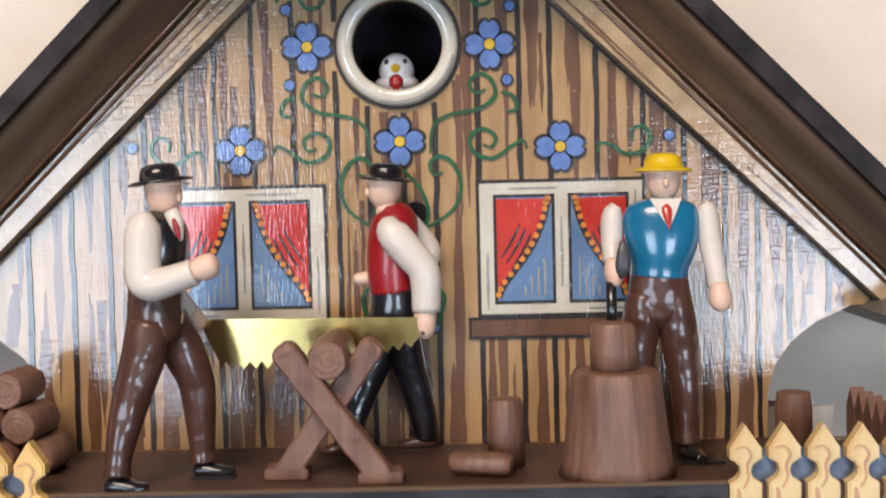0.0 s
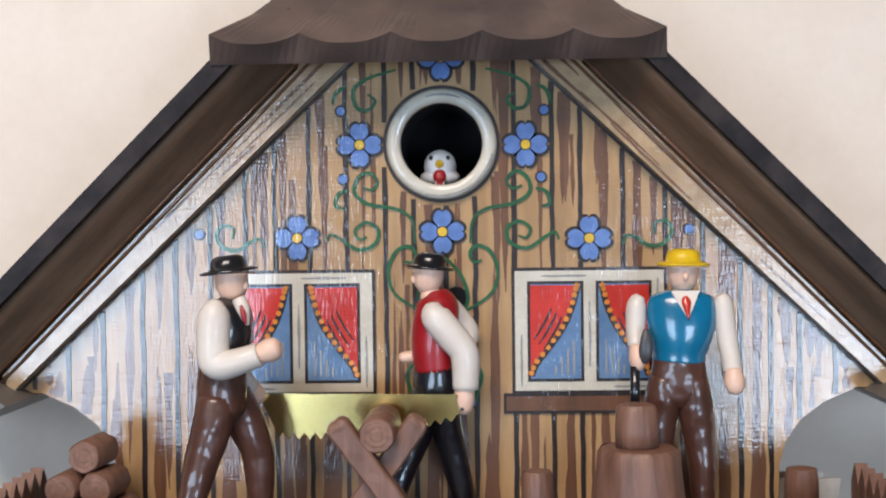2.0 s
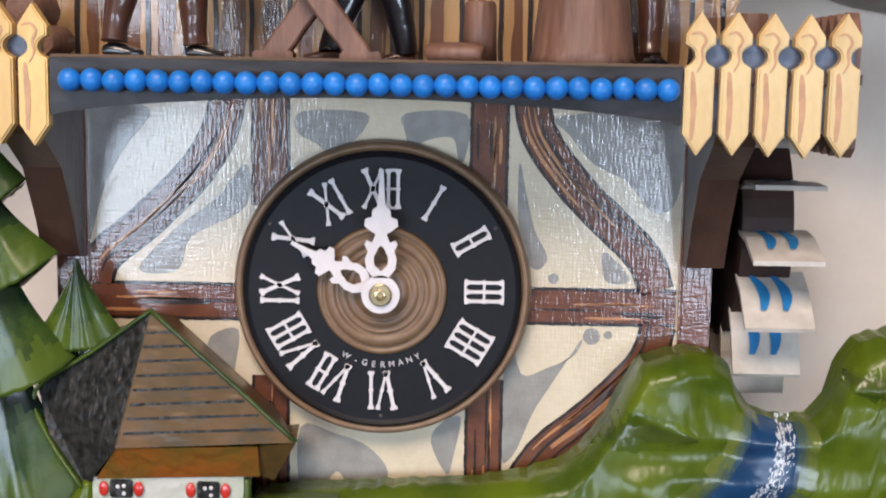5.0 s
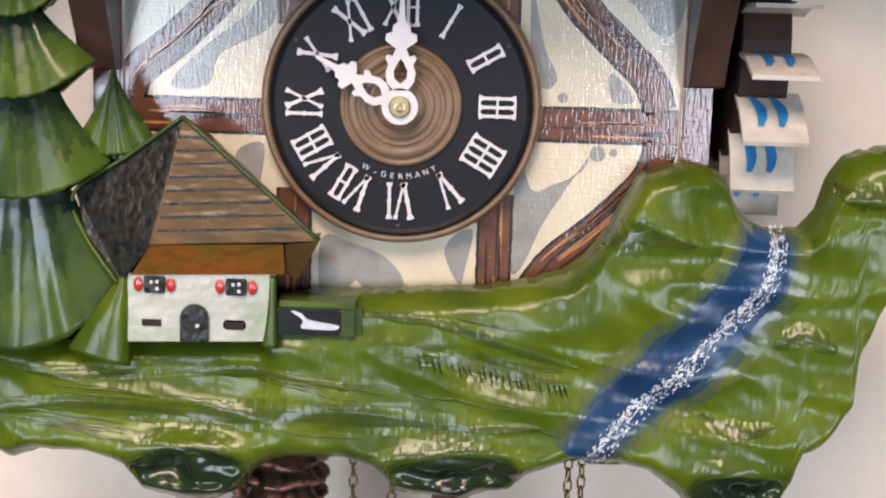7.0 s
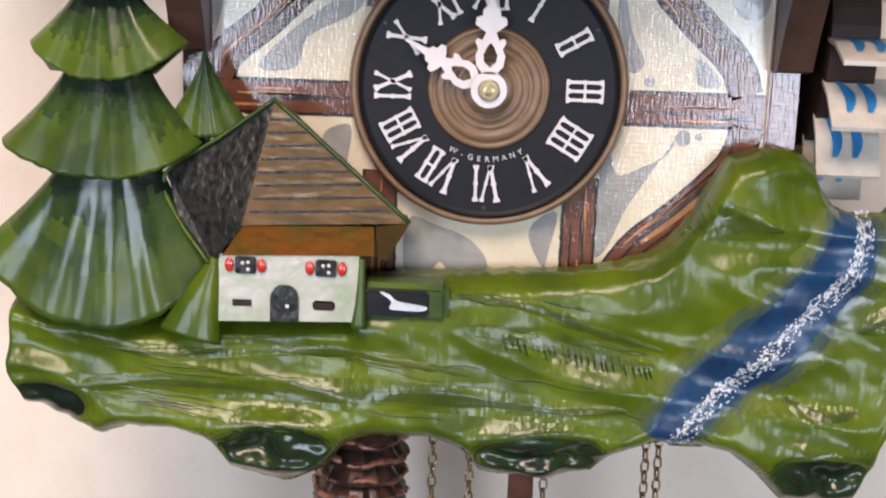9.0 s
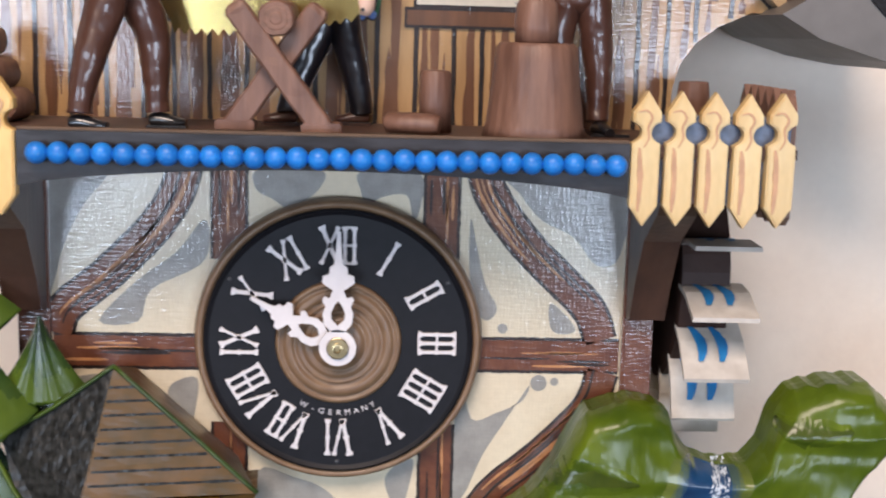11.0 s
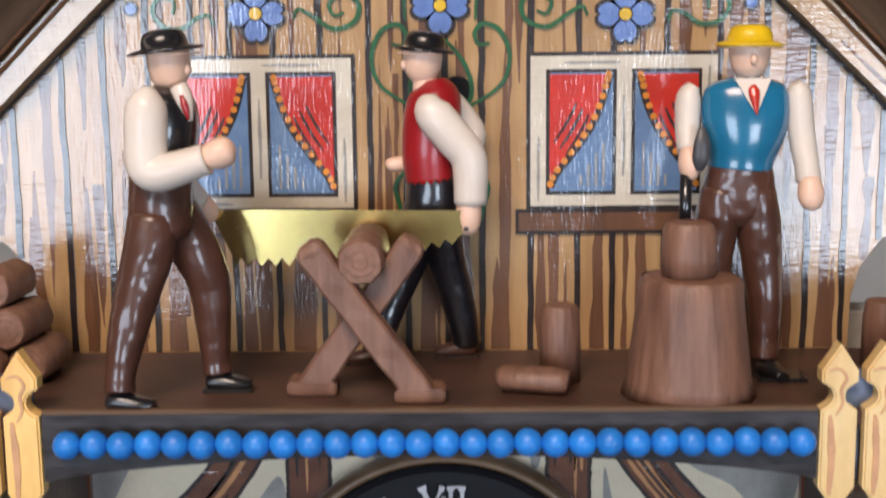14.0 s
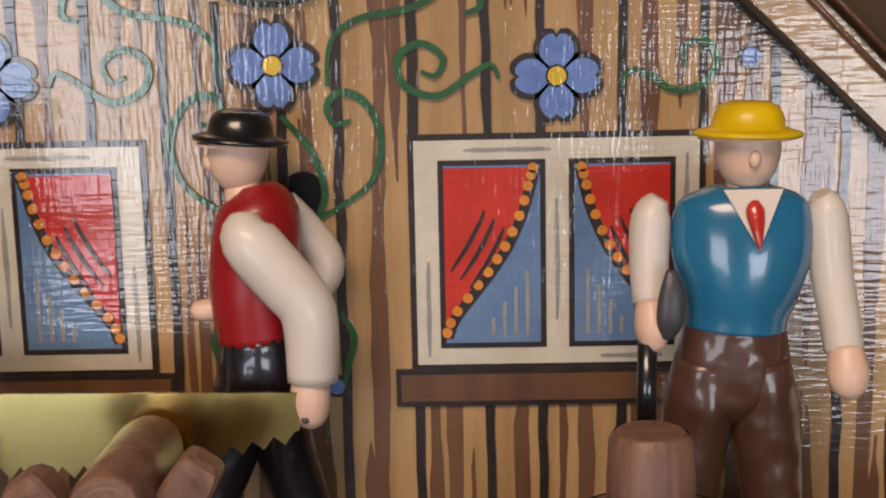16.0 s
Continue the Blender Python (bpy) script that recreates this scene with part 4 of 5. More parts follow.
# chopper in a blue vest
b = B(); X = 69.2; Y = -15
hat(b, X + .6, Y, 142, 7, 1, 7.5, under=1); head(b, X + .6, Y, 142.6, 0, -1)
limb(b, smooth_limb([(X, Y, 134.6, 4.4, 3.2), (X, Y, 133, 8.4, 4.8), (X, Y, 130, 9.9, 5.8), (X, Y, 125, 9.9, 6.5), (X - .2, Y, 120.4, 8.8, 6.5), (X - .6, Y, 116.6, 7.6, 6.0), (X - .8, Y, 114.2, 7.4, 5.9)]), 22, 6)
bv = [(X - 3.6, Y - 4.2, 134.6), (X + 4.6, Y - 4.2, 134.6), (X + .9, Y - 6.9, 126.6)]
b.faces.new([b.verts.new((p[0], p[1] - .4, p[2])) for p in bv]).material_index = 2
limb(b, smooth_limb([(X + .6, Y - 5.4, 133, 0.6, .5), (X + .5, Y - 6.0, 131.8, 1.3, .6), (X + .7, Y - 7.0, 129, .8, .5), (X + .9, Y - 7.5, 126.8, .2, .2)]), 8, 9)
limb(b, smooth_limb([(57.6, Y, 133, 1.4, 2.0), (56.4, Y, 130.4, 2.8, 3.2), (56, Y - 1, 124, 2.8, 3.0), (55.9, Y - 3, 118.4, 2.4, 2.8)]), 16, 2)
limb(b, smooth_limb([(55.9, -18.6, 119, 2.0, 2.2), (56, -19.6, 115.6, 2.5, 2.8), (56.2, -20, 113, 1.8, 2.0), (56.2, -20, 112.2, .7, .8)]), 14, 1)
limb(b, smooth_limb([(80, Y, 133.2, 1.4, 2.0), (81, Y, 130.6, 2.9, 3.2), (81.8, Y - 1, 122, 3.0, 3.0), (82.6, Y - 3, 115.4, 2.8, 2.8), (83, Y - 4, 111.4, 2.8, 2.8)]), 16, 2)
limb(b, smooth_limb([(83, -19.4, 112, 2.4, 2.4), (83.1, -20.6, 108.8, 3.0, 2.8), (83.2, -21, 106.4, 2.4, 2.2), (83.2, -21, 105.2, .9, 1.0)]), 14, 1)
limb(b, smooth_limb([(68.4, Y, 115, 7.3, 5.8), (68.3, Y, 109, 8.3, 6.0), (68, Y, 104, 8.0, 5.4), (68, Y, 101, 4.0, 3.6)]), 20, 3)
limb(b, smooth_limb([(71.8, Y, 109.5, 4.6, 5.4), (72.6, Y, 103, 5.2, 5.4), (73.8, Y, 94, 4.8, 4.5), (74.8, Y, 84, 4.1, 4.0), (75, Y - .6, 74, 3.3, 3.5), (75, Y - 1, 70, 3.3, 3.5)]), 18, 3)
limb(b, smooth_limb([(64.6, Y, 109.5, 4.6, 5.4), (63.6, Y, 103, 5.2, 5.4), (62.4, Y, 94, 4.8, 4.5), (61.8, Y, 84, 4.1, 4.0), (61.2, Y, 74, 3.3, 3.5), (61, Y, 70, 3.3, 3.5)]), 18, 3)
shoe(b, 75.6, Y - 2, FZ, .25, -1); shoe(b, 61, Y - 1, FZ, -.15, -1)
limb(b, smooth_limb([(58.2, -22, 124, .7, .3), (58.2, -22.6, 121, 1.7, .8), (58, -22.6, 117, 1.9, .9), (57.8, -22, 114.4, .8, .5)]), 12, 8)
limb(b, [(55.2, -20.6, 113.5, 1.4, 1.2), (55.2, -20, 98, 1.4, 1.2)], 10, 0)
tagged(finish("woodcutter_figurine", b, FIG), "painted figurine in blue vest and yellow hat standing", "figurine", "woodcutter figurines")

# ---- saw, sawhorse, logs, stump ----
b = B(); top = [(-54, 105.3), (5, 104.6), (5, 98.9)]
teeth = []; n = 17
for i in range(n):
    u = i / (n - 1); x = 4.2 - 51 * u; z = 98.6 - 4.8 * math.sin(min(1, u * 1.5) * math.pi / 2)
    teeth += [(x, z), (x - 1.5, z - 2.0)]
plate(b, top + teeth + [(-48.6, 94)], -12.3, -11.7)
sw = tagged(new("two_man_saw"), "polished brass two-man saw blade with teeth", "saw"); part("blade", b, M_saw, sw)
b = B(); limb(b, [(-57.4, -12, 100, 1.4, 1.4), (-57.4, -12, 106.4, 1.4, 1.4)], 10); box(b, -57, -53.6, -12.3, -11.7, 102.6, 105.2); part("saw_handle", b, M_post, sw)

sh = thing("sawhorse", "brown stained wooden sawhorse with crossed legs", "sawhorse")


def plank_leg(x0, z0, x1, z1, w, y0, y1, seed):
    """A squared, slightly worn board that leans from its foot to a rounded head."""
    rr = random.Random(seed); d = Vector((x1 - x0, z1 - z0)); ln = d.length; d.normalize(); q = Vector((-d.y, d.x)); rows = []; b = B()
    for u, k, inset in [(i / 12, 1, 0) for i in range(12)] + [(.95, .98, 0), (.985, .8, .5), (1.0, .5, 1.4)]:
        p = Vector((x0, z0)) + d * (ln * u); h = w / 2 * k + rr.uniform(-.12, .12); e = .55
        sec = [(-h, y1 - inset - e), (-h, y0 + inset + e), (-h + e, y0 + inset), (0, y0 + inset + rr.uniform(-.15, .2)), (h - e, y0 + inset), (h, y0 + inset + e), (h, y1 - inset - e), (h - e, y1 - inset), (-h + e, y1 - inset)]
        rows.append([b.verts.new((p.x + q.x * a, y, p.y + q.y * a)) for a, y in sec])
    for r, t in zip(rows, rows[1:]):
        for i in range(9):
            b.faces.new((r[i], r[(i + 1) % 9], t[(i + 1) % 9], t[i]))
    b.faces.new(rows[0]); b.faces.new(rows[-1][::-1])
    return b


part("leg", plank_leg(-29, 67.6, -5.2, 100.6, 6.4, -32.4, -25.6, 3), M_wood, sh, "flat brown leg board")
part("leg", plank_leg(-4.2, 67.6, -28.8, 100.8, 6.4, -38.6, -32.6, 4), M_wood, sh, "flat brown leg board")
for x, y in ((-28.6, -32.4), (-4.4, -38.6)):
    b = B(); box(b, x - 5.5, x + 5.5, y - .5, y + 8, 66.05, 69.2, 0.5); part("foot_block", b, M_wood, sh)


def log(name, c0, c1, r, label, cat="log", grp="", seed=1):
    t = thing(name, label, cat, grp); d = (Vector(c1) - Vector(c0)); n = 18; rr = random.Random(seed)
    b = B(); an = [1 + rr.uniform(-.05, .05) for _ in range(n)]
    q = d.to_track_quat('Z', 'Y'); rings = []
    for u, k in ((0, .93), (0.03, 1), (0.5, 1.02), (0.97, 1), (1, .93)):
        rings.append([b.verts.new(Vector(c0) + d * u + q @ Vector((r * k * an[i] * math.cos(2 * math.pi * i / n), r * k * an[i] * math.sin(2 * math.pi * i / n), 0))) for i in range(n)])
    for a, e in zip(rings, rings[1:]):
        for i in range(n):
            b.faces.new((a[i], a[(i + 1) % n], e[(i + 1) % n], e[i]))
    part("bark", b, M_wood, t, "", True)
    for c, sg in ((Vector(c0), -1), (Vector(c1), 1)):
        b = B(); dn = d.normalized() * sg; ringsx = []
        for rad, hgt in ((.94, 0.0), (.9, .25), (.66, .2), (.6, .32), (.36, .26), (.3, .4), (.05, .42)):
            ringsx.append([b.verts.new(c + dn * hgt + q @ Vector((r * rad * an[i] * math.cos(2 * math.pi * i / n), r * rad * an[i] * math.sin(2 * math.pi * i / n), 0))) for i in range(n)])
        for a, e in zip(ringsx, ringsx[1:]):
            for i in range(n):
                b.faces.new((a[i], a[(i + 1) % n], e[(i + 1) % n], e[i]))
        b.faces.new(ringsx[-1]); part("cut_end", b, M_logend, t, "sawn log end with rings")
    return t


log("sawn_log", (-16.8, -38.4, 97), (-16.6, -14.2, 97.4), 5.0, "brown round log lying in the sawhorse")


def stump(name, cx, cy, prof, label, seed):
    t = thing(name, label, "stump"); b = B(); rr = random.Random(seed); n = 40
    an = [1 + .05 * noise.noise(Vector((math.cos(2 * math.pi * i / n) * 1.8, math.sin(2 * math.pi * i / n) * 1.8, seed))) + rr.uniform(-.022, .012) for i in range(n)]; rings = []
    for r, z in prof:
        rings.append([b.verts.new((cx + r * an[i] * math.cos(2 * math.pi * i / n), cy + r * an[i] * math.sin(2 * math.pi * i / n), z)) for i in range(n)])
    for a, e in zip(rings, rings[1:]):
        for i in range(n):
            b.faces.new((a[i], a[(i + 1) % n], e[(i + 1) % n], e[i]))
    b.faces.new(rings[0]); part("bark", b, M_wood, t, "", True)
    b = B(); r, z = prof[-1]; lathe(b, [(r * .98, z - .2), (r * .9, z + .15), (0.01, z + .2)], (cx, cy, 0), "z", n); part("cut_top", b, M_logend, t)
    return t


stump("chopping_stump", 54.8, -31, [(15.0, 66.05), (13.8, 70), (12.6, 80), (11.8, 87), (11.5, 91), (10.6, 92.2)], "brown carved chopping stump on the balcony", 3)
stump("split_log", 54.2, -31, [(5.9, 92.4), (6.0, 97), (5.7, 102.6), (4.9, 104)], "short brown log standing on the stump", 4)
stump("upright_log", 27.2, -20, [(4.8, 66.05), (4.6, 76), (4.4, 82.6), (3.9, 83.6)], "short brown log standing on the balcony floor", 5)
b = B(); limb(b, [(12.8, -29, 68.8, 2.0, 2.6), (14, -29.2, 69.2, 2.9, 3.8), (20, -30.4, 69.2, 3.1, 4.2), (26.4, -32, 69.0, 3.1, 4.0), (28.2, -32.4, 68.8, 2.6, 3.2)], 7); t = thing("wood_chunk", "split brown wood chunk lying on the floor", "wood"); part("chunk", b, M_wood, t)
stump("corner_log", 104.4, -10, [(4.9, 66.05), (4.8, 78), (4.3, 82)], "brown log standing behind the fence", 6)
for k, (x, z) in enumerate(((-114.6, 70.9), (-104.8, 70.9), (-95.2, 70.9), (-108.6, 79.6), (-99.2, 79.6), (-102.6, 88.6))):
    log("stacked_log", (x, -25 + (k % 3) * 1.5, z), (x + 1.2, -7, z), 4.75, "brown log of a stacked log pile", "log", "log pile", 20 + k)

# ---- water wheel ----
ww = thing("water_wheel", "wooden water wheel with cream and blue painted paddles", "water wheel")
WX0, WX1, WY, WZ, WR = 105, 122.6, 30, 18, 50
b = B(); lathe(b, [(34, WX0), (36, WX0 + .5), (36, WX1 - 2), (34, WX1 - 1.5)], (0, WY, WZ), "x", 40); part("drum", b, M_drum, ww, "dark brown wheel drum")
b = B(); lathe(b, [(3, 90), (3, 126)], (0, WY, WZ), "x", 16); part("axle", b, M_drum, ww)
for k in range(16):
    a = radians(22.5 - 22.5 * k); e = Vector((0, -math.cos(a), math.sin(a))); f = Vector((0, math.sin(a), math.cos(a))); c = Vector((0, WY, WZ))
    b = B(); vs = []
    for x in (WX0, WX1 + 2.5):
        for r in (33, 42, WR + 4):
            for h in (-0.7, 0.7):
                bend = 4.2 * ((r - 33) / 17) ** 2
                vs.append(b.verts.new(Vector((x, 0, 0)) + c + e * r + f * (h - bend + 1.2)))
    g = lambda i, j, h: vs[i * 6 + j * 2 + h]
    for j in (0, 1):
        for h in (0, 1):
            b.faces.new((g(0, j, h), g(1, j, h), g(1, j + 1, h), g(0, j + 1, h)))
        for i in (0, 1):
            b.faces.new((g(i, j, 0), g(i, j + 1, 0), g(i, j + 1, 1), g(i, j, 1)))
    for j in (0, 2):
        b.faces.new((g(0, j, 0), g(1, j, 0), g(1, j, 1), g(0, j, 1)))
    pd = part("paddle", b, M_pad, ww, "cream painted paddle")
    for q in range(2):
        b = B(); x = WX0 + 4.2 + 6.4 * q; P = []
        for i in range(6):
            r = 36 + 2.6 * i; bend = 4.2 * ((r - 33) / 17) ** 2
            P.append(Vector((x + 2.6 * math.sin(i * .5), 0, 0)) + c + e * r + f * (0.95 - bend + 1.2))
        r0 = [b.verts.new(p + Vector((-.5 - 1.2 * math.sin(math.pi * (i + .5) / 6), 0, 0))) for i, p in enumerate(P)]
        r1 = [b.verts.new(p + Vector((.5 + 1.2 * math.sin(math.pi * (i + .5) / 6), 0, 0))) for i, p in enumerate(P)]
        for i in range(5):
            b.faces.new((r0[i], r1[i], r1[i + 1], r0[i + 1]))
        part("blue_streak", b, M_pblu, pd, "blue painted water streak")

# ---- carved landscape ----
TOP = ((-150, -72), (-138, -74), (-96, -77), (-84, -76), (-40, -74), (-38, -62), (-25, -60), (10, -58), (28, -57), (44, -54), (55, -50), (61, -45), (67, -36), (72, -26), (76.5, -18.5), (88, -15), (96, -15.5), (102, -19), (105, -26), (110, -33), (118, -35.5), (127, -35), (132, -29), (135, -18), (140, -11), (151, -8), (162, -7.5), (170, -14), (176, -23.5))
BOT = ((-150, -99.6), (-146, -107.6), (-133, -111.6), (-122, -116.6), (-113, -112.6), (-97, -112.6), (-86, -116.6), (-79, -125.6), (-60, -129.6), (-48, -123.6), (-42, -115.6), (-35, -112.6), (-15, -111.6), (-4, -114.6), (2, -122.6), (23, -123.6), (38, -120.6), (45, -114.6), (57, -109.6), (71, -109.6), (82, -112.6), (92, -120.6), (99, -127.6), (121, -126.6), (126, -117.6), (128, -106.6), (135, -102.6), (143, -91), (143.5, -75), (147, -70), (152, -58), (158, -46), (164, -36), (176, -24))


def interp(tab, x):
    return float(np.interp(x, [p[0] for p in tab], [p[1] for p in tab]))


RIV = ((115, -33), (114, -40), (112, -50), (103, -61), (92, -73), (80, -84), (69, -94), (59, -108))


HOLLOWS = ((-64, -117, 22, 10.5), (22, -115.5, 25, 9.5), (110, -118.5, 18, 10), (-140, -105, 17, 8))


def relief(x, z):
    t, bt = interp(TOP, x), interp(BOT, x); v = (z - bt) / max(1, t - bt)
    n1 = noise.noise(Vector((x * .022, 3.1, z * .045))); n2 = noise.noise(Vector((x * .04 + z * .03, 7.7, z * .09))); n3 = noise.noise(Vector((x * .12 + z * .16, 1.7, z * .05)))
    ridge = 1 - abs(noise.noise(Vector((x * .014 + z * .02, 9.2, z * .055)))) * 2
    y = -18.5 - 5.5 * (1 - v) - 4.0 * n1 - 1.6 * n2 - 0.45 * n3 - 3.6 * ridge
    cell = noise.voronoi(Vector((x * .034 + z * .04 + n1, 0.3, z * .10 - x * .012)))[0]
    y -= 1.3 * min(cell[0], 0.9) - .4
    edge = min(1, (z - bt) / 7, (t - z) / 7)
    y += 9 * (1 - max(0, edge)) ** 2.2
    if x > 62:
        d2 = math.hypot(x - 85, z + 28); y -= 3 * math.exp(-(d2 / 13) ** 2)
        d3 = math.hypot(x - 152, z + 14); y -= 4 * math.exp(-(d3 / 13) ** 2)
    for bx in (-62, 20, 108):
        y -= 6 * math.exp(-((x - bx) / 16) ** 2 - ((z + 113) / 11) ** 2)
    for hx, hz, hrx, hrz in HOLLOWS:
        e = ((x - hx) / hrx) ** 2 + ((z - hz) / hrz) ** 2
        if e < 1:
            y += 3.2 * (1 - e) ** .7 - 5.5 * (1 - e) * noise.noise(Vector((x * .11, hx, z * .16)))
    return min(y, -5)


b = B(); NX, NZ = 260, 70; grid = []
for i in range(NX + 1):
    x = -150 + 326 * i / NX; t, bt = interp(TOP, x) + 0.9 * noise.noise(Vector((x * .35, 0, 0))), interp(BOT, x) + 1.0 * noise.noise(Vector((x * .3, 5, 0)))
    grid.append([b.verts.new((x, relief(x, bt + (t - bt) * j / NZ), bt + (t - bt) * j / NZ)) for j in range(NZ + 1)] + [b.verts.new((x, -3.6, t)), b.verts.new((x, -3.6, bt))])
for r, q in zip(grid, grid[1:]):
    k = len(r)
    for j in range(k):
        f = b.faces.new((r[j], r[(j + 1) % k], q[(j + 1) % k], q[j])); f.smooth = j < NZ
b.faces.new(grid[0]); b.faces.new(grid[-1][::-1])
land = thing("carved_landscape", "glossy green carved wooden meadow with a painted stream", "carving")
part("meadow", b, M_green, land, "glossy green carved meadow")
# stream
sp = smooth_pts(RIV, 8)


def band(path, width, lift, m, name, label, seed=0.0, wob=0.5):
    """A painted band that lies on the carved relief."""
    b = B(); rows = []
    for i, p in enumerate(path):
        d = (path[min(i + 1, len(path) - 1)] - path[max(i - 1, 0)]).normalized(); q = Vector((-d.y, d.x)); u = i / (len(path) - 1); w = width(u) + wob * noise.noise(Vector((u * 9, seed, 0)))
        row = []
        for k in range(13):
            s_ = -1 + 2 * k / 12; x, z = p.x + q.x * w * s_, p.y + q.y * w * s_
            z = min(max(z, interp(BOT, x) - 1), interp(TOP, x) - .2)
            row.append(b.verts.new((x, relief(x, z) - lift * (1.05 - s_ ** 4), z)))
        rows.append(row)
    for r, q in zip(rows, rows[1:]):
        for k in range(12):
            b.faces.new((r[k], r[k + 1], q[k + 1], q[k])).smooth = True
    part(name, b, m, land, label)


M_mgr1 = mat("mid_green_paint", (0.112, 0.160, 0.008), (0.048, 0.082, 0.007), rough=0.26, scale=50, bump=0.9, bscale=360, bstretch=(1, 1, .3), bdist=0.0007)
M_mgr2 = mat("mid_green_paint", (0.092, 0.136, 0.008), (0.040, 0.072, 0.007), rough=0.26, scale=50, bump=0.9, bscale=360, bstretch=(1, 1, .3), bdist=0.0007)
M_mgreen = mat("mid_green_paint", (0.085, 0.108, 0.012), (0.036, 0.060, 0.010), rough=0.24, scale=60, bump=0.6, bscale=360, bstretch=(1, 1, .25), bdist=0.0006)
sinw = lambda a: (lambda u: 0.2 + a * math.sin(math.pi * u) ** .7)
# darker green bands put the relief's shade, as under the hump, into colour
for k, (pts, w) in enumerate(((((8, -77), (22, -79), (38, -82), (56, -84)), 3.4), (((-8, -64), (16, -67), (38, -74), (58, -79)), 1.6), (((-130, -98), (-100, -95), (-60, -98), (-20, -96), (20, -99), (48, -98)), 3.6), (((58, -40), (74, -37), (92, -39)), 4.2), (((134, -20), (142, -22), (156, -21)), 3.4), (((-120, -84), (-90, -86), (-40, -84), (-12, -87)), 1.3), (((118, -70), (128, -66), (137, -70)), 3.0), (((96, -92), (110, -97), (120, -94)), 2.6))):
    band(smooth_pts(pts, 10), sinw(w * 1.35), 0.22, M_mgr1, "brushed_shade", "darker green stroke painting in relief shade", k * 1.7, 1.4)
    band(smooth_pts(pts, 10), sinw(w), 0.3, M_mgr2, "brushed_shade", "darker green stroke painting in relief shade", k * 1.7 + .5, 1.4)
    band(smooth_pts(pts, 10), sinw(w * .65), 0.38, M_mgreen, "brushed_shade", "darker green stroke painting in relief shade", k * 1.7 + 1, 1.4)
# nested patches step from mid green to dark green over each hollow
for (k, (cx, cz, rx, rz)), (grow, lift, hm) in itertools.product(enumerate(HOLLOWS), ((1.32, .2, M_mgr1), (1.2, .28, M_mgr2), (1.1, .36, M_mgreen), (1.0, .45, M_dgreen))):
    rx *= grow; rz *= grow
    b = B(); n = 56; rows = []; mid = b.verts.new((cx, relief(cx, cz) - lift, cz))
    for m in range(1, 13):
        ring = []
        for h in range(n):
            a = 2 * math.pi * h / n; q = m / 12 * (1.06 + .12 * noise.noise(Vector((math.cos(a) * 1.6, math.sin(a) * 1.6, k * 4.1))))
            x = max(cx + rx * q * math.cos(a), -149); z = min(max(cz + rz * q * math.sin(a), interp(BOT, x) + .6), interp(TOP, x) - .6)
            ring.append(b.verts.new((x, relief(x, z) - lift * (1.02 - (m / 12) ** 6), z)))
        rows.append(ring)
    for h in range(n):
        b.faces.new((mid, rows[0][h], rows[0][(h + 1) % n])).smooth = True
    for r, q in zip(rows, rows[1:]):
        for h in range(n):
            b.faces.new((r[h], q[h], q[(h + 1) % n], r[(h + 1) % n])).smooth = True
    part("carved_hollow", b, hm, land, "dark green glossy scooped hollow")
wst = lambda u: 6.4 + 4.0 * math.sin(math.pi * u) ** .8
for k in range(4):
    f_ = (k + .6) / 4.4
    mix3 = lambda a, c: tuple(p + (q - p) * f_ for p, q in zip(a, c))
    mk = mat("blue_green_bank_paint", mix3((0.150, 0.180, 0.014), (0.010, 0.055, 0.140)), mix3((0.075, 0.110, 0.012), (0.008, 0.032, 0.085)), rough=0.22, scale=60, bump=0.4, bscale=240, bdist=0.0006)
    band(sp, lambda u: wst(u) + 5.2 - 1.3 * k, 0.25 + .1 * k, mk, "stream_bank", "blue-green painted stream bank", 3 + k, 1.6)
band(sp, wst, 0.75, M_river, "stream", "dark blue painted stream", 1, .5)
b = B(); rr = random.Random(5)
for k in range(1000):
    u = 0.09 + .91 * rr.random(); i = min(len(sp) - 2, int(u * (len(sp) - 1))); p = sp[i]; d = (sp[i + 1] - sp[i]).normalized(); q = Vector((-d.y, d.x))
    off = rr.gauss(0, .75) + 0.7 * math.sin(u * 9) + rr.choice((1.4, 1.6, 2.4, 4.6)); L = rr.uniform(.3, 1.5); w = rr.uniform(.07, .3); j = rr.uniform(-4, 4); m = 4
    row = []
    for h in range(m + 1):
        c = p + d * (j + L * (h / m - .5)) + q * (off + rr.uniform(-.2, .2)); ww_ = w * math.sin(math.pi * (h + .4) / (m + .8))
        pr = []
        for sg in (-1, 1):
            x, z = c.x + q.x * ww_ * sg, c.y + q.y * ww_ * sg
            z = max(z, interp(BOT, x) - .5)
            pr.append(b.verts.new((x, relief(x, z) - 1.1, z)))
        row.append(pr)
    for r, s_ in zip(row, row[1:]):
        b.faces.new((r[0], r[1], s_[1], s_[0]))
foam_mesh = b
# thin dark strokes carry the gouges' shade as colour; the relief isn't cut
for k in range(24):
    x0 = 8 + 2.0 * k + rn.uniform(-.4, .4); z0 = -75.5 - .17 * (x0 - 8) + rn.uniform(-.6, .6)
    band([Vector((x0, z0)), Vector((x0 + .5, z0 - 2.2)), Vector((x0 + 1.4, z0 - rn.uniform(4, 6.5)))], lambda u: 0.15 + .35 * math.sin(math.pi * u), 0.35, M_dgreen, "carved_groove", "dark stroke drawn as a gouge", k, .1)
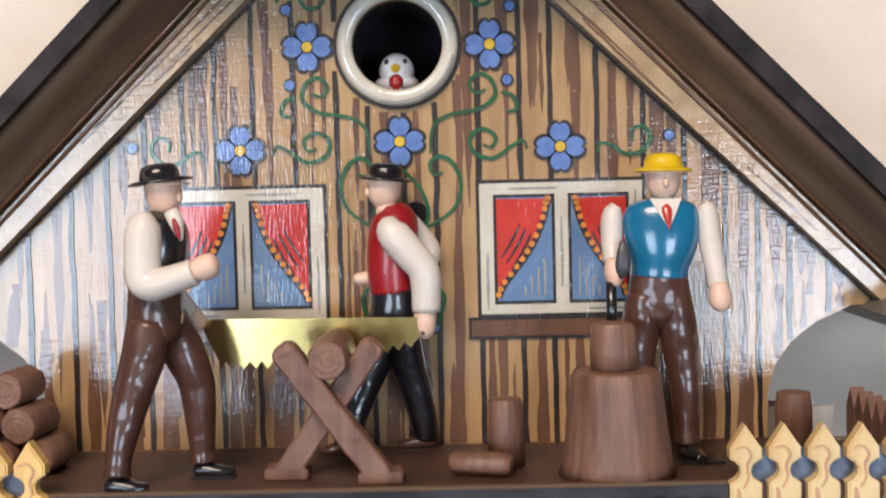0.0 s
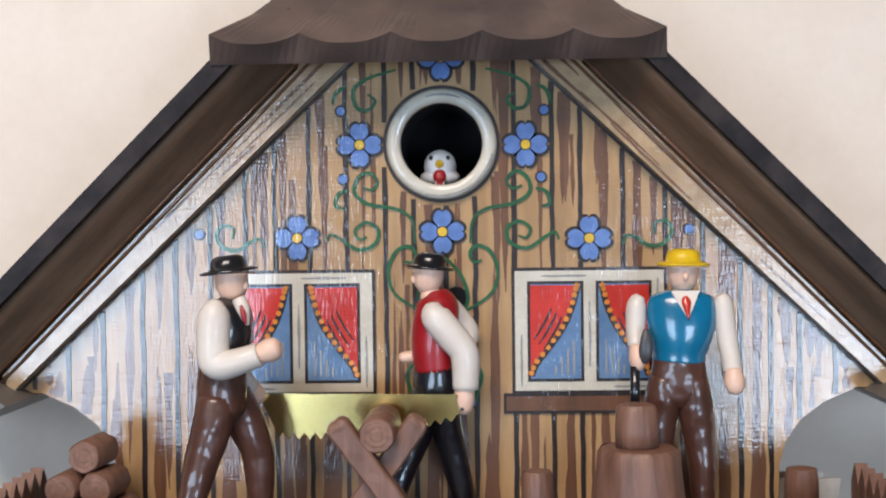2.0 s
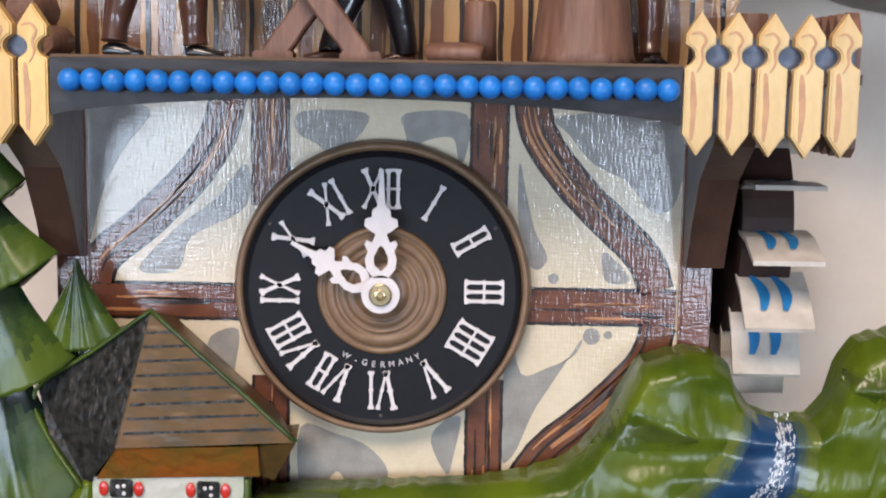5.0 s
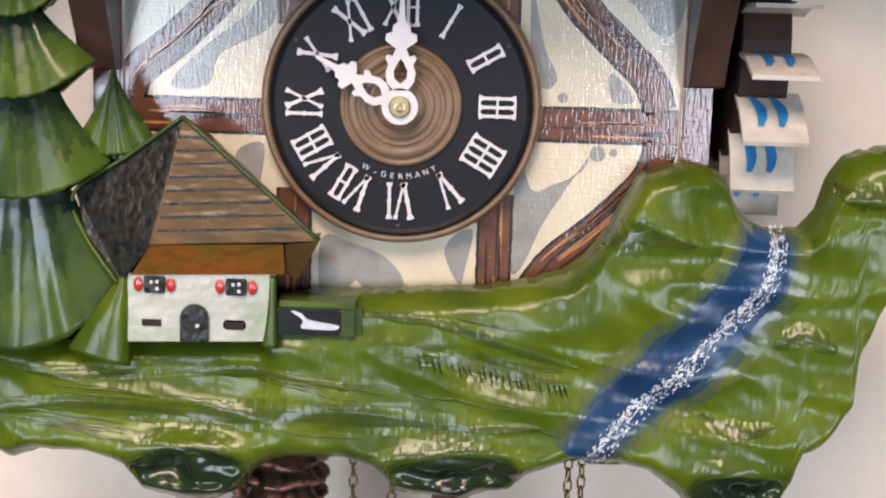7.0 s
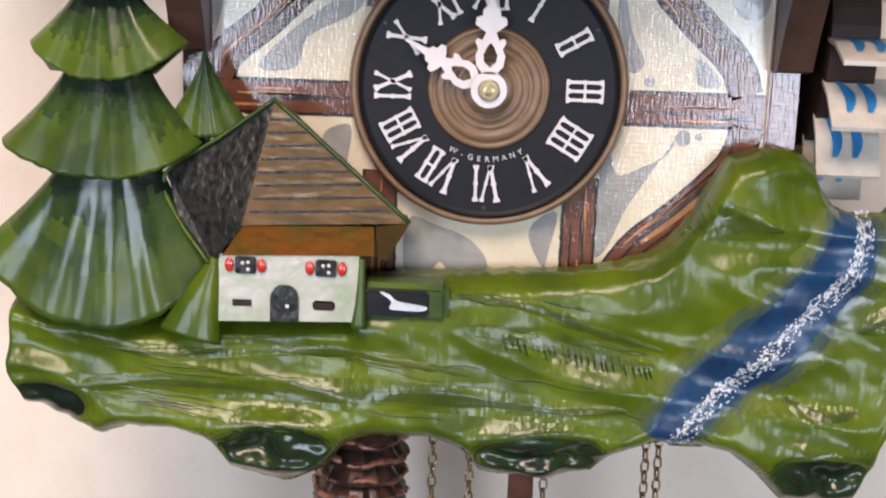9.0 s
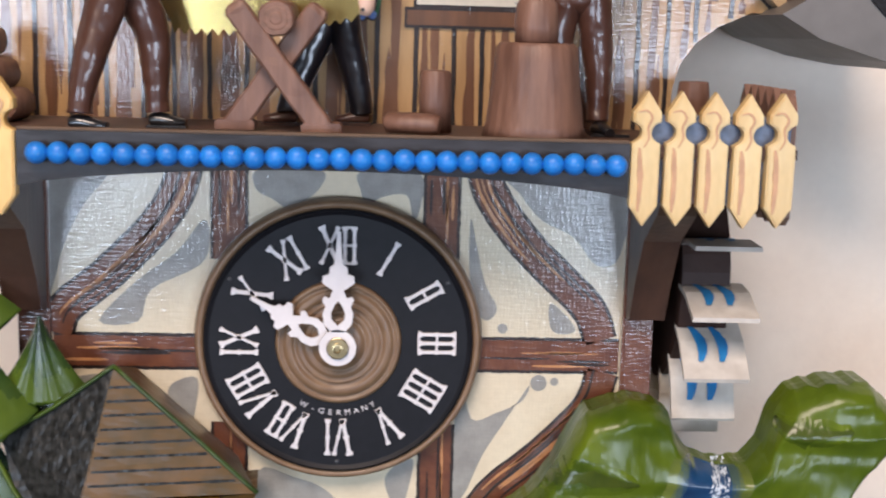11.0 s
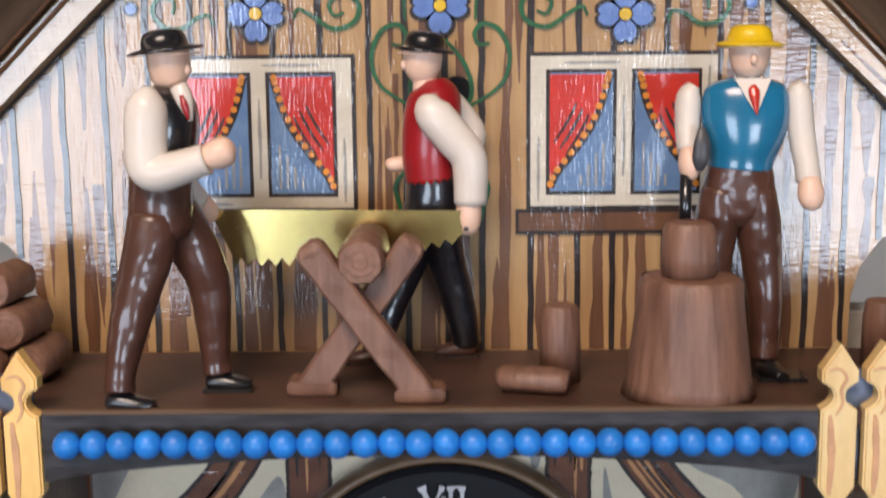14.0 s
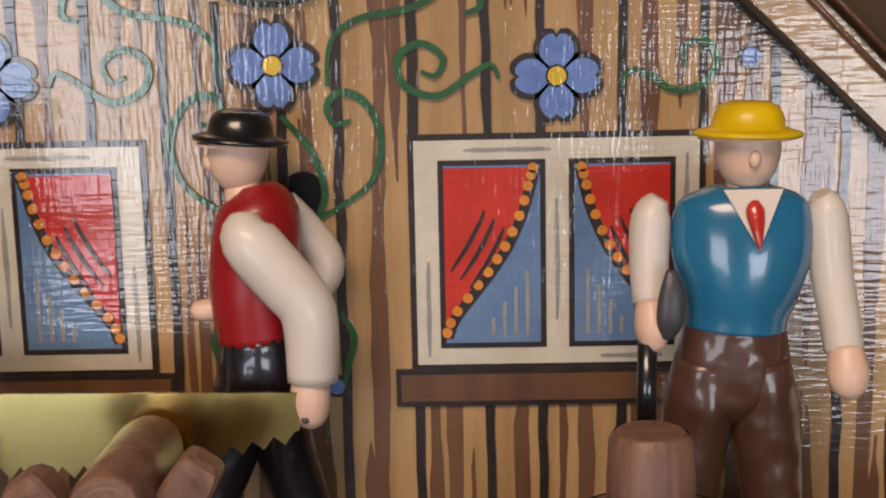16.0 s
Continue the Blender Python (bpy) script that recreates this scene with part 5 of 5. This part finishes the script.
for k in range(30):
    x0 = rn.uniform(-130, 40); z0 = rn.uniform(-103, -80) if x0 < -15 else rn.uniform(-100, -64); ln = rn.uniform(14, 40)
    band(smooth_pts([(x0 + ln * i / 4, z0 - ln * .03 * i + rn.uniform(-.8, .8)) for i in range(5)], 4), lambda u: 0.1 + .4 * math.sin(math.pi * u), 0.25, M_mgreen, "carved_groove", "dark stroke drawn as a gouge", k, .15)
b = foam_mesh
tagged(part("foam", b, M_foam, land, "white painted foam flecks on the stream"), kind="stuff")

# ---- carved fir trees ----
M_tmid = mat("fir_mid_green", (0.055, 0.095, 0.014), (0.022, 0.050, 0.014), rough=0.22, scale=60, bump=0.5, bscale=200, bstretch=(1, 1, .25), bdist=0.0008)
M_tlig = mat("fir_light_mid_green", (0.072, 0.115, 0.013), (0.026, 0.054, 0.014), rough=0.26, scale=50, bump=0.5, bscale=200, bstretch=(1, 1, .25), bdist=0.0008)
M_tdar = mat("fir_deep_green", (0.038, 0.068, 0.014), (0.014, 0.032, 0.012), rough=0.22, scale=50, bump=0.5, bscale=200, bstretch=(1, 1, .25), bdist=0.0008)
def tier(parent, cx, tipl, tipr, ztop, zl, zr, bl, br_, zb, y0, depth, wtop, seed):
    """One fluted bough tier: wide drooping tips, narrower scalloped underside."""
    b = B(); rr = random.Random(seed); n = 40; rows = []
    for lev in range(25):
        v = lev / 24; row = []
        for i in range(n + 1):
            s_ = -1 + 2 * i / n
            tip = tipl if s_ < 0 else tipr; zt = zl if s_ < 0 else zr
            wd_ = wtop + (abs(tip - cx) - wtop) * v ** 1.35
            x = cx + s_ * wd_
            zlow = zt + (zb - zt) * (1 - abs(s_) ** 2.2)
            z = ztop + (zlow - ztop) * v - 0.7 * abs(math.sin(i * 0.95 + seed)) * v ** 3
            fl = depth * 0.085 * math.sin(i * 0.62 + seed + 1.2 * noise.noise(Vector((i * .2, seed, v)))) * v
            y = y0 - depth * math.sqrt(max(0, 1 - s_ * s_)) * (0.35 + 0.65 * v) + fl
            row.append(b.verts.new((x, y, z)))
        rows.append(row)
    row = []
    for i in range(n + 1):
        s_ = -1 + 2 * i / n; c = bl + (br_ - bl) * i / n
        row.append(b.verts.new((c, y0 - depth * .45 * math.sqrt(max(0, 1 - s_ * s_)), zb + 1.5)))
    rows.append(row)
    for r, q in zip(rows, rows[1:]):
        for i in range(n):
            f = b.faces.new((r[i], r[i + 1], q[i + 1], q[i])); f.smooth = True
            # tone picks darker greens towards the tier's top and on its underside row
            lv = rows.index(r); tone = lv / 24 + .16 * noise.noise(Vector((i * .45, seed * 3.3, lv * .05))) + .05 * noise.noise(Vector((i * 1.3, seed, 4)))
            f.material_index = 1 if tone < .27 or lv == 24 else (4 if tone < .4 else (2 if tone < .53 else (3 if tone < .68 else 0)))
    back = [b.verts.new((v.co.x, y0 + 3, v.co.z)) for v in rows[-2]]
    for i in range(n):
        b.faces.new((rows[-1][i], rows[-1][i + 1], back[i + 1], back[i]))
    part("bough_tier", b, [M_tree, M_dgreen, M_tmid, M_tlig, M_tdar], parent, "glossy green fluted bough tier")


fir = thing("carved_fir_tree", "tall glossy green carved fir tree in four tiers", "carved tree", "carved fir trees")
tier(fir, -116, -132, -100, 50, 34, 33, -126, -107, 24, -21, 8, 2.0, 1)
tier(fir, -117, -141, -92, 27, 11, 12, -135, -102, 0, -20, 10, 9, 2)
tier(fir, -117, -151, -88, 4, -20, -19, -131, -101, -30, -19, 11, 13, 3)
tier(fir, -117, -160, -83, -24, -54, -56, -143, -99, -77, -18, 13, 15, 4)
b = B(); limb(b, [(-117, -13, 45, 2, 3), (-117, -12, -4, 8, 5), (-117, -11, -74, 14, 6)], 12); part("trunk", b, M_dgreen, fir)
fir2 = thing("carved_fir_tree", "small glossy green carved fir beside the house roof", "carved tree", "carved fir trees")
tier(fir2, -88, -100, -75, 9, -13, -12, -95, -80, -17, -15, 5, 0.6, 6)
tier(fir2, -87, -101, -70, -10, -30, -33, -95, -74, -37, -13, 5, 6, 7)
b = B(); limb(b, [(-88, -10, 3, 1, 2), (-86, -10, -62, 7, 4)], 10); part("trunk", b, M_dgreen, fir2)

# ---- carved house ----
hs = thing("carved_house", "small carved house with brown roof and white wall", "carved house")


def solid(pts3, back, m, name, label=""):
    cx = sum(p[0] for p in pts3) / len(pts3); cz = sum(p[2] for p in pts3) / len(pts3)
    b = B(); f0 = [b.verts.new(p) for p in pts3]; f1 = [b.verts.new((cx + (p[0] - cx) * .72, back, cz + (p[2] - cz) * .8)) for p in pts3]
    b.faces.new(f0); b.faces.new(f1[::-1])
    for i in range(len(f0)):
        j = (i + 1) % len(f0); b.faces.new((f0[i], f0[j], f1[j], f1[i]))
    return part(name, b, m, hs, label)


solid([(-62.5, -30, -4.5), (-96, -27, -28), (-92, -31, -40), (-80, -36, -54), (-70, -41, -41)], -14, M_hdark, "side_roof", "dark shingled side roof")
solid([(-62.5, -30, -4.5), (-70.5, -41, -41.2), (-20.5, -40, -38.8)], -14, M_hroof, "front_roof", "brown boarded front roof")
for k in range(8):
    u = 0.16 + 0.105 * k
    a = Vector((-62.5, -30, -4.5)).lerp(Vector((-70.5, -41, -41.2)), u); c = Vector((-62.5, -30, -4.5)).lerp(Vector((-20.5, -40, -38.8)), u); b = B()
    n = 14; r0 = []; r1 = []
    for i in range(n + 1):
        p = a.lerp(c, 0.03 + .93 * i / n); w = 0.35 + 0.25 * noise.noise(Vector((i * .7, k, 0)))
        r0.append(b.verts.new(p + Vector((0, -.25, w)))); r1.append(b.verts.new(p + Vector((0, -.3, -w))))
    for i in range(n):
        b.faces.new((r0[i], r0[i + 1], r1[i + 1], r1[i]))
    part("roof_groove", b, M_hdark, hs, "dark carved board groove")
for pts in (((-81, -37, -54), (-92, -31.5, -41), (-96.5, -28, -28.5), (-80, -29.5, -17), (-62.5, -30.5, -4.3)), ((-62.5, -30.5, -4.3), (-41, -35.5, -21.6), (-20.3, -40.2, -38.6))):
    b = B(); limb(b, smooth_limb([(*p, 0.65, 0.9) for p in pts]), 8); part("roof_edge", b, M_tree, hs, "green painted roof edge")
solid([(-70.5, -40.2, -41.4), (-31, -40.2, -40.2), (-31, -36.5, -49.8), (-77, -36.5, -51.5)], -16, M_hor, "eave_board", "orange brown painted eave board")
solid([(-30.6, -39, -40.2), (-20.5, -39.5, -39), (-27.5, -33, -52), (-31.4, -34, -50)], -16, M_hroof, "gable_end", "brown shaded roof end")
solid([(-78, -36, -51), (-35.6, -36, -49.4), (-35.6, -36.5, -70.6), (-80, -37, -72)], -16, M_hwall, "house_wall", "white painted house wall")


def arch(cx, z0, w, h):
    return [(cx - w, z0), (cx + w, z0), (cx + w, z0 + h - w)] + [(cx + w * math.cos(math.pi * i / 8), z0 + h - w + w * math.sin(math.pi * i / 8)) for i in range(1, 8)] + [(cx - w, z0 + h - w)]


b = B(); limb(b, smooth_limb([(-87, -36.5, -77, 10, 4.5), (-85, -36, -70, 7.5, 4), (-82, -35.4, -61, 4.4, 3.4), (-79.4, -35, -52.5, 1.4, 2)]), 16); part("grass_slope", b, M_green, hs, "green carved slope against the house corner", True)
b = B(); limb(b, smooth_limb([(-35.4, -36, -72.5, 2.6, 2.2), (-35, -35.6, -64, 1.6, 1.6), (-34.8, -35, -51, 1.1, 1.3)]), 12); part("wall_edge", b, M_tree, hs, "green brushed wall corner", True)
b = B(); plate(b, arch(-58, -71.2, 4.3, 11.4), -37.6, -36); part("door", b, M_hdark, hs, "dark arched door")
b = B(); plate(b, disc(-57, -66.2, .6, 10), -38, -37); part("door_knob", b, M_bone, hs)
for x in (-70, -45.5):
    b = B(); box(b, x - 3.2, x + 3.2, -37.2, -36, -56.8, -51.6, .4); part("house_window", b, M_hdark, hs, "dark upper window")
    for dx, dz in ((-.8, .6), (.9, .8), (.9, -1.4)):
        b = B(); ball(b, (x + dx, -37.3, -54 + dz), (.6, .3, .6)); part("window_dot", b, M_bone, hs)
    for s in (-1, 1):
        b = B(); ball(b, (x + s * 4.9, -36.9, -54.2), (1.4, .6, 2.2)); part("shutter", b, M_red, hs, "red painted shutter")
for x in (-71, -46):
    b = B(); box(b, x - 3.4, x + 3.4, -37.0, -36, -67.4, -64.4, .5); part("lower_window", b, M_drum, hs, "dark low window slot")
tr = thing("carved_trough", "dark carved water trough beside the house", "trough")
b = B(); box(b, -35.2, -8, -35, -22, -70.5, -58.6, 2.0); part("trough_body", b, M_tree, tr)
b = B(); box(b, -33.6, -14, -36, -30, -68.6, -60.4, .8); part("trough_hollow", b, M_hat, tr)
b = B(); plate(b, [tuple(p) for p in smooth_pts([(-29, -61), (-26, -61.6), (-23.5, -63.6), (-15, -65), (-16, -66.4), (-22, -66.4), (-26, -66), (-25.5, -63.6)], 4, True)], -36.5, -35.5); part("water_splash", b, M_foam, tr, "white painted water splash")

for o in (hs, tr):
    o.location = (-.0015, .010, -.0003); o.scale = (1.02, 1.02, 1.02)

# ---- chains and weight ----
def link_mesh():
    b = B(); n = 16; m = 6; rings = []
    for i in range(n):
        t = 2 * math.pi * i / n; c = Vector((1.35 * math.cos(t), 0, 1.9 * math.sin(t) + (0.55 if math.sin(t) > 0 else -.55))); o = Vector((math.cos(t), 0, math.sin(t)))
        rings.append([b.verts.new(c + o * (.42 * math.cos(2 * math.pi * k / m)) + Vector((0, .42 * math.sin(2 * math.pi * k / m), 0))) for k in range(m)])
    for i in range(n):
        r, q = rings[i], rings[(i + 1) % n]
        for k in range(m):
            b.faces.new((r[k], r[(k + 1) % m], q[(k + 1) % m], q[k])).smooth = True
    return b


LK = None
for x, y in ((-14, 10), (-1, 16), (25, 12), (60, 12), (65, 16)):
    ch = thing("weight_chain", "thin aged brass link chain hanging below the case", "chain", "weight chains")
    for k in range(26):
        if LK is None:
            LK = part("link", link_mesh(), M_chain, ch); o = LK
        else:
            o = LK.copy(); scene.collection.objects.link(o); o.parent = ch
        o.matrix_basis = Matrix.Translation((x * MM, y * MM, (-98 - 4.05 * k) * MM)) @ Matrix.Rotation(radians(90 * (k % 2) + 20), 4, 'Z')
cone = thing("pine_cone_weight", "dark bronze pine-cone clock weight with ridged scales", "clock weight")
b = B(); prof = []
for k in range(14):
    z = -103 - 6.6 * k; r = 15.5 if k < 9 else 15.5 - (k - 8) * 1.6
    prof += [(r - 2.4, z), (r + .6, z - 3.6), (r + .2, z - 5.2), (r - 2.2, z - 6.3)]
lathe(b, prof, (-39, 8, 0), "z", 40, wob=.05, seed=3); part("cone_body", b, M_cone, cone)
M_copper = mat("rubbed_copper_ridge", (0.42, 0.19, 0.13), (0.06, 0.03, 0.025), rough=0.32, metal=0.5, scale=160, bump=0.6, bscale=260, mix=(0.4, 0.6))
for k in range(14):
    z = -103 - 6.6 * k; r = 15.5 if k < 9 else 15.5 - (k - 8) * 1.6; b = B()
    lathe(b, [(r - .6, z - 2.5), (r + .9, z - 3.3), (r + 1.1, z - 4.3), (r + .1, z - 5.0)], (-39, 8, 0), "z", 48, wob=.05, seed=3 + k)
    for v in b.verts:
        v.co.z += 0.9 * math.sin(math.atan2(v.co.y - 8, v.co.x + 39) * 5 + k * 2.1) - 0.05 * (v.co.x + 39)
    part("scale_ridge", b, M_copper, cone, "rubbed copper scale ridge", True)
b = B(); lathe(b, [(2, -104), (2, -92)], (-39, 8, 0), "z", 10); part("hook", b, M_chain, cone)
pend = thing("pendulum_rod", "flat brown wooden pendulum rod", "pendulum"); b = B(); box(b, 13, 22, 20, 23, -230, -94, .4); part("rod", b, M_timber, pend)
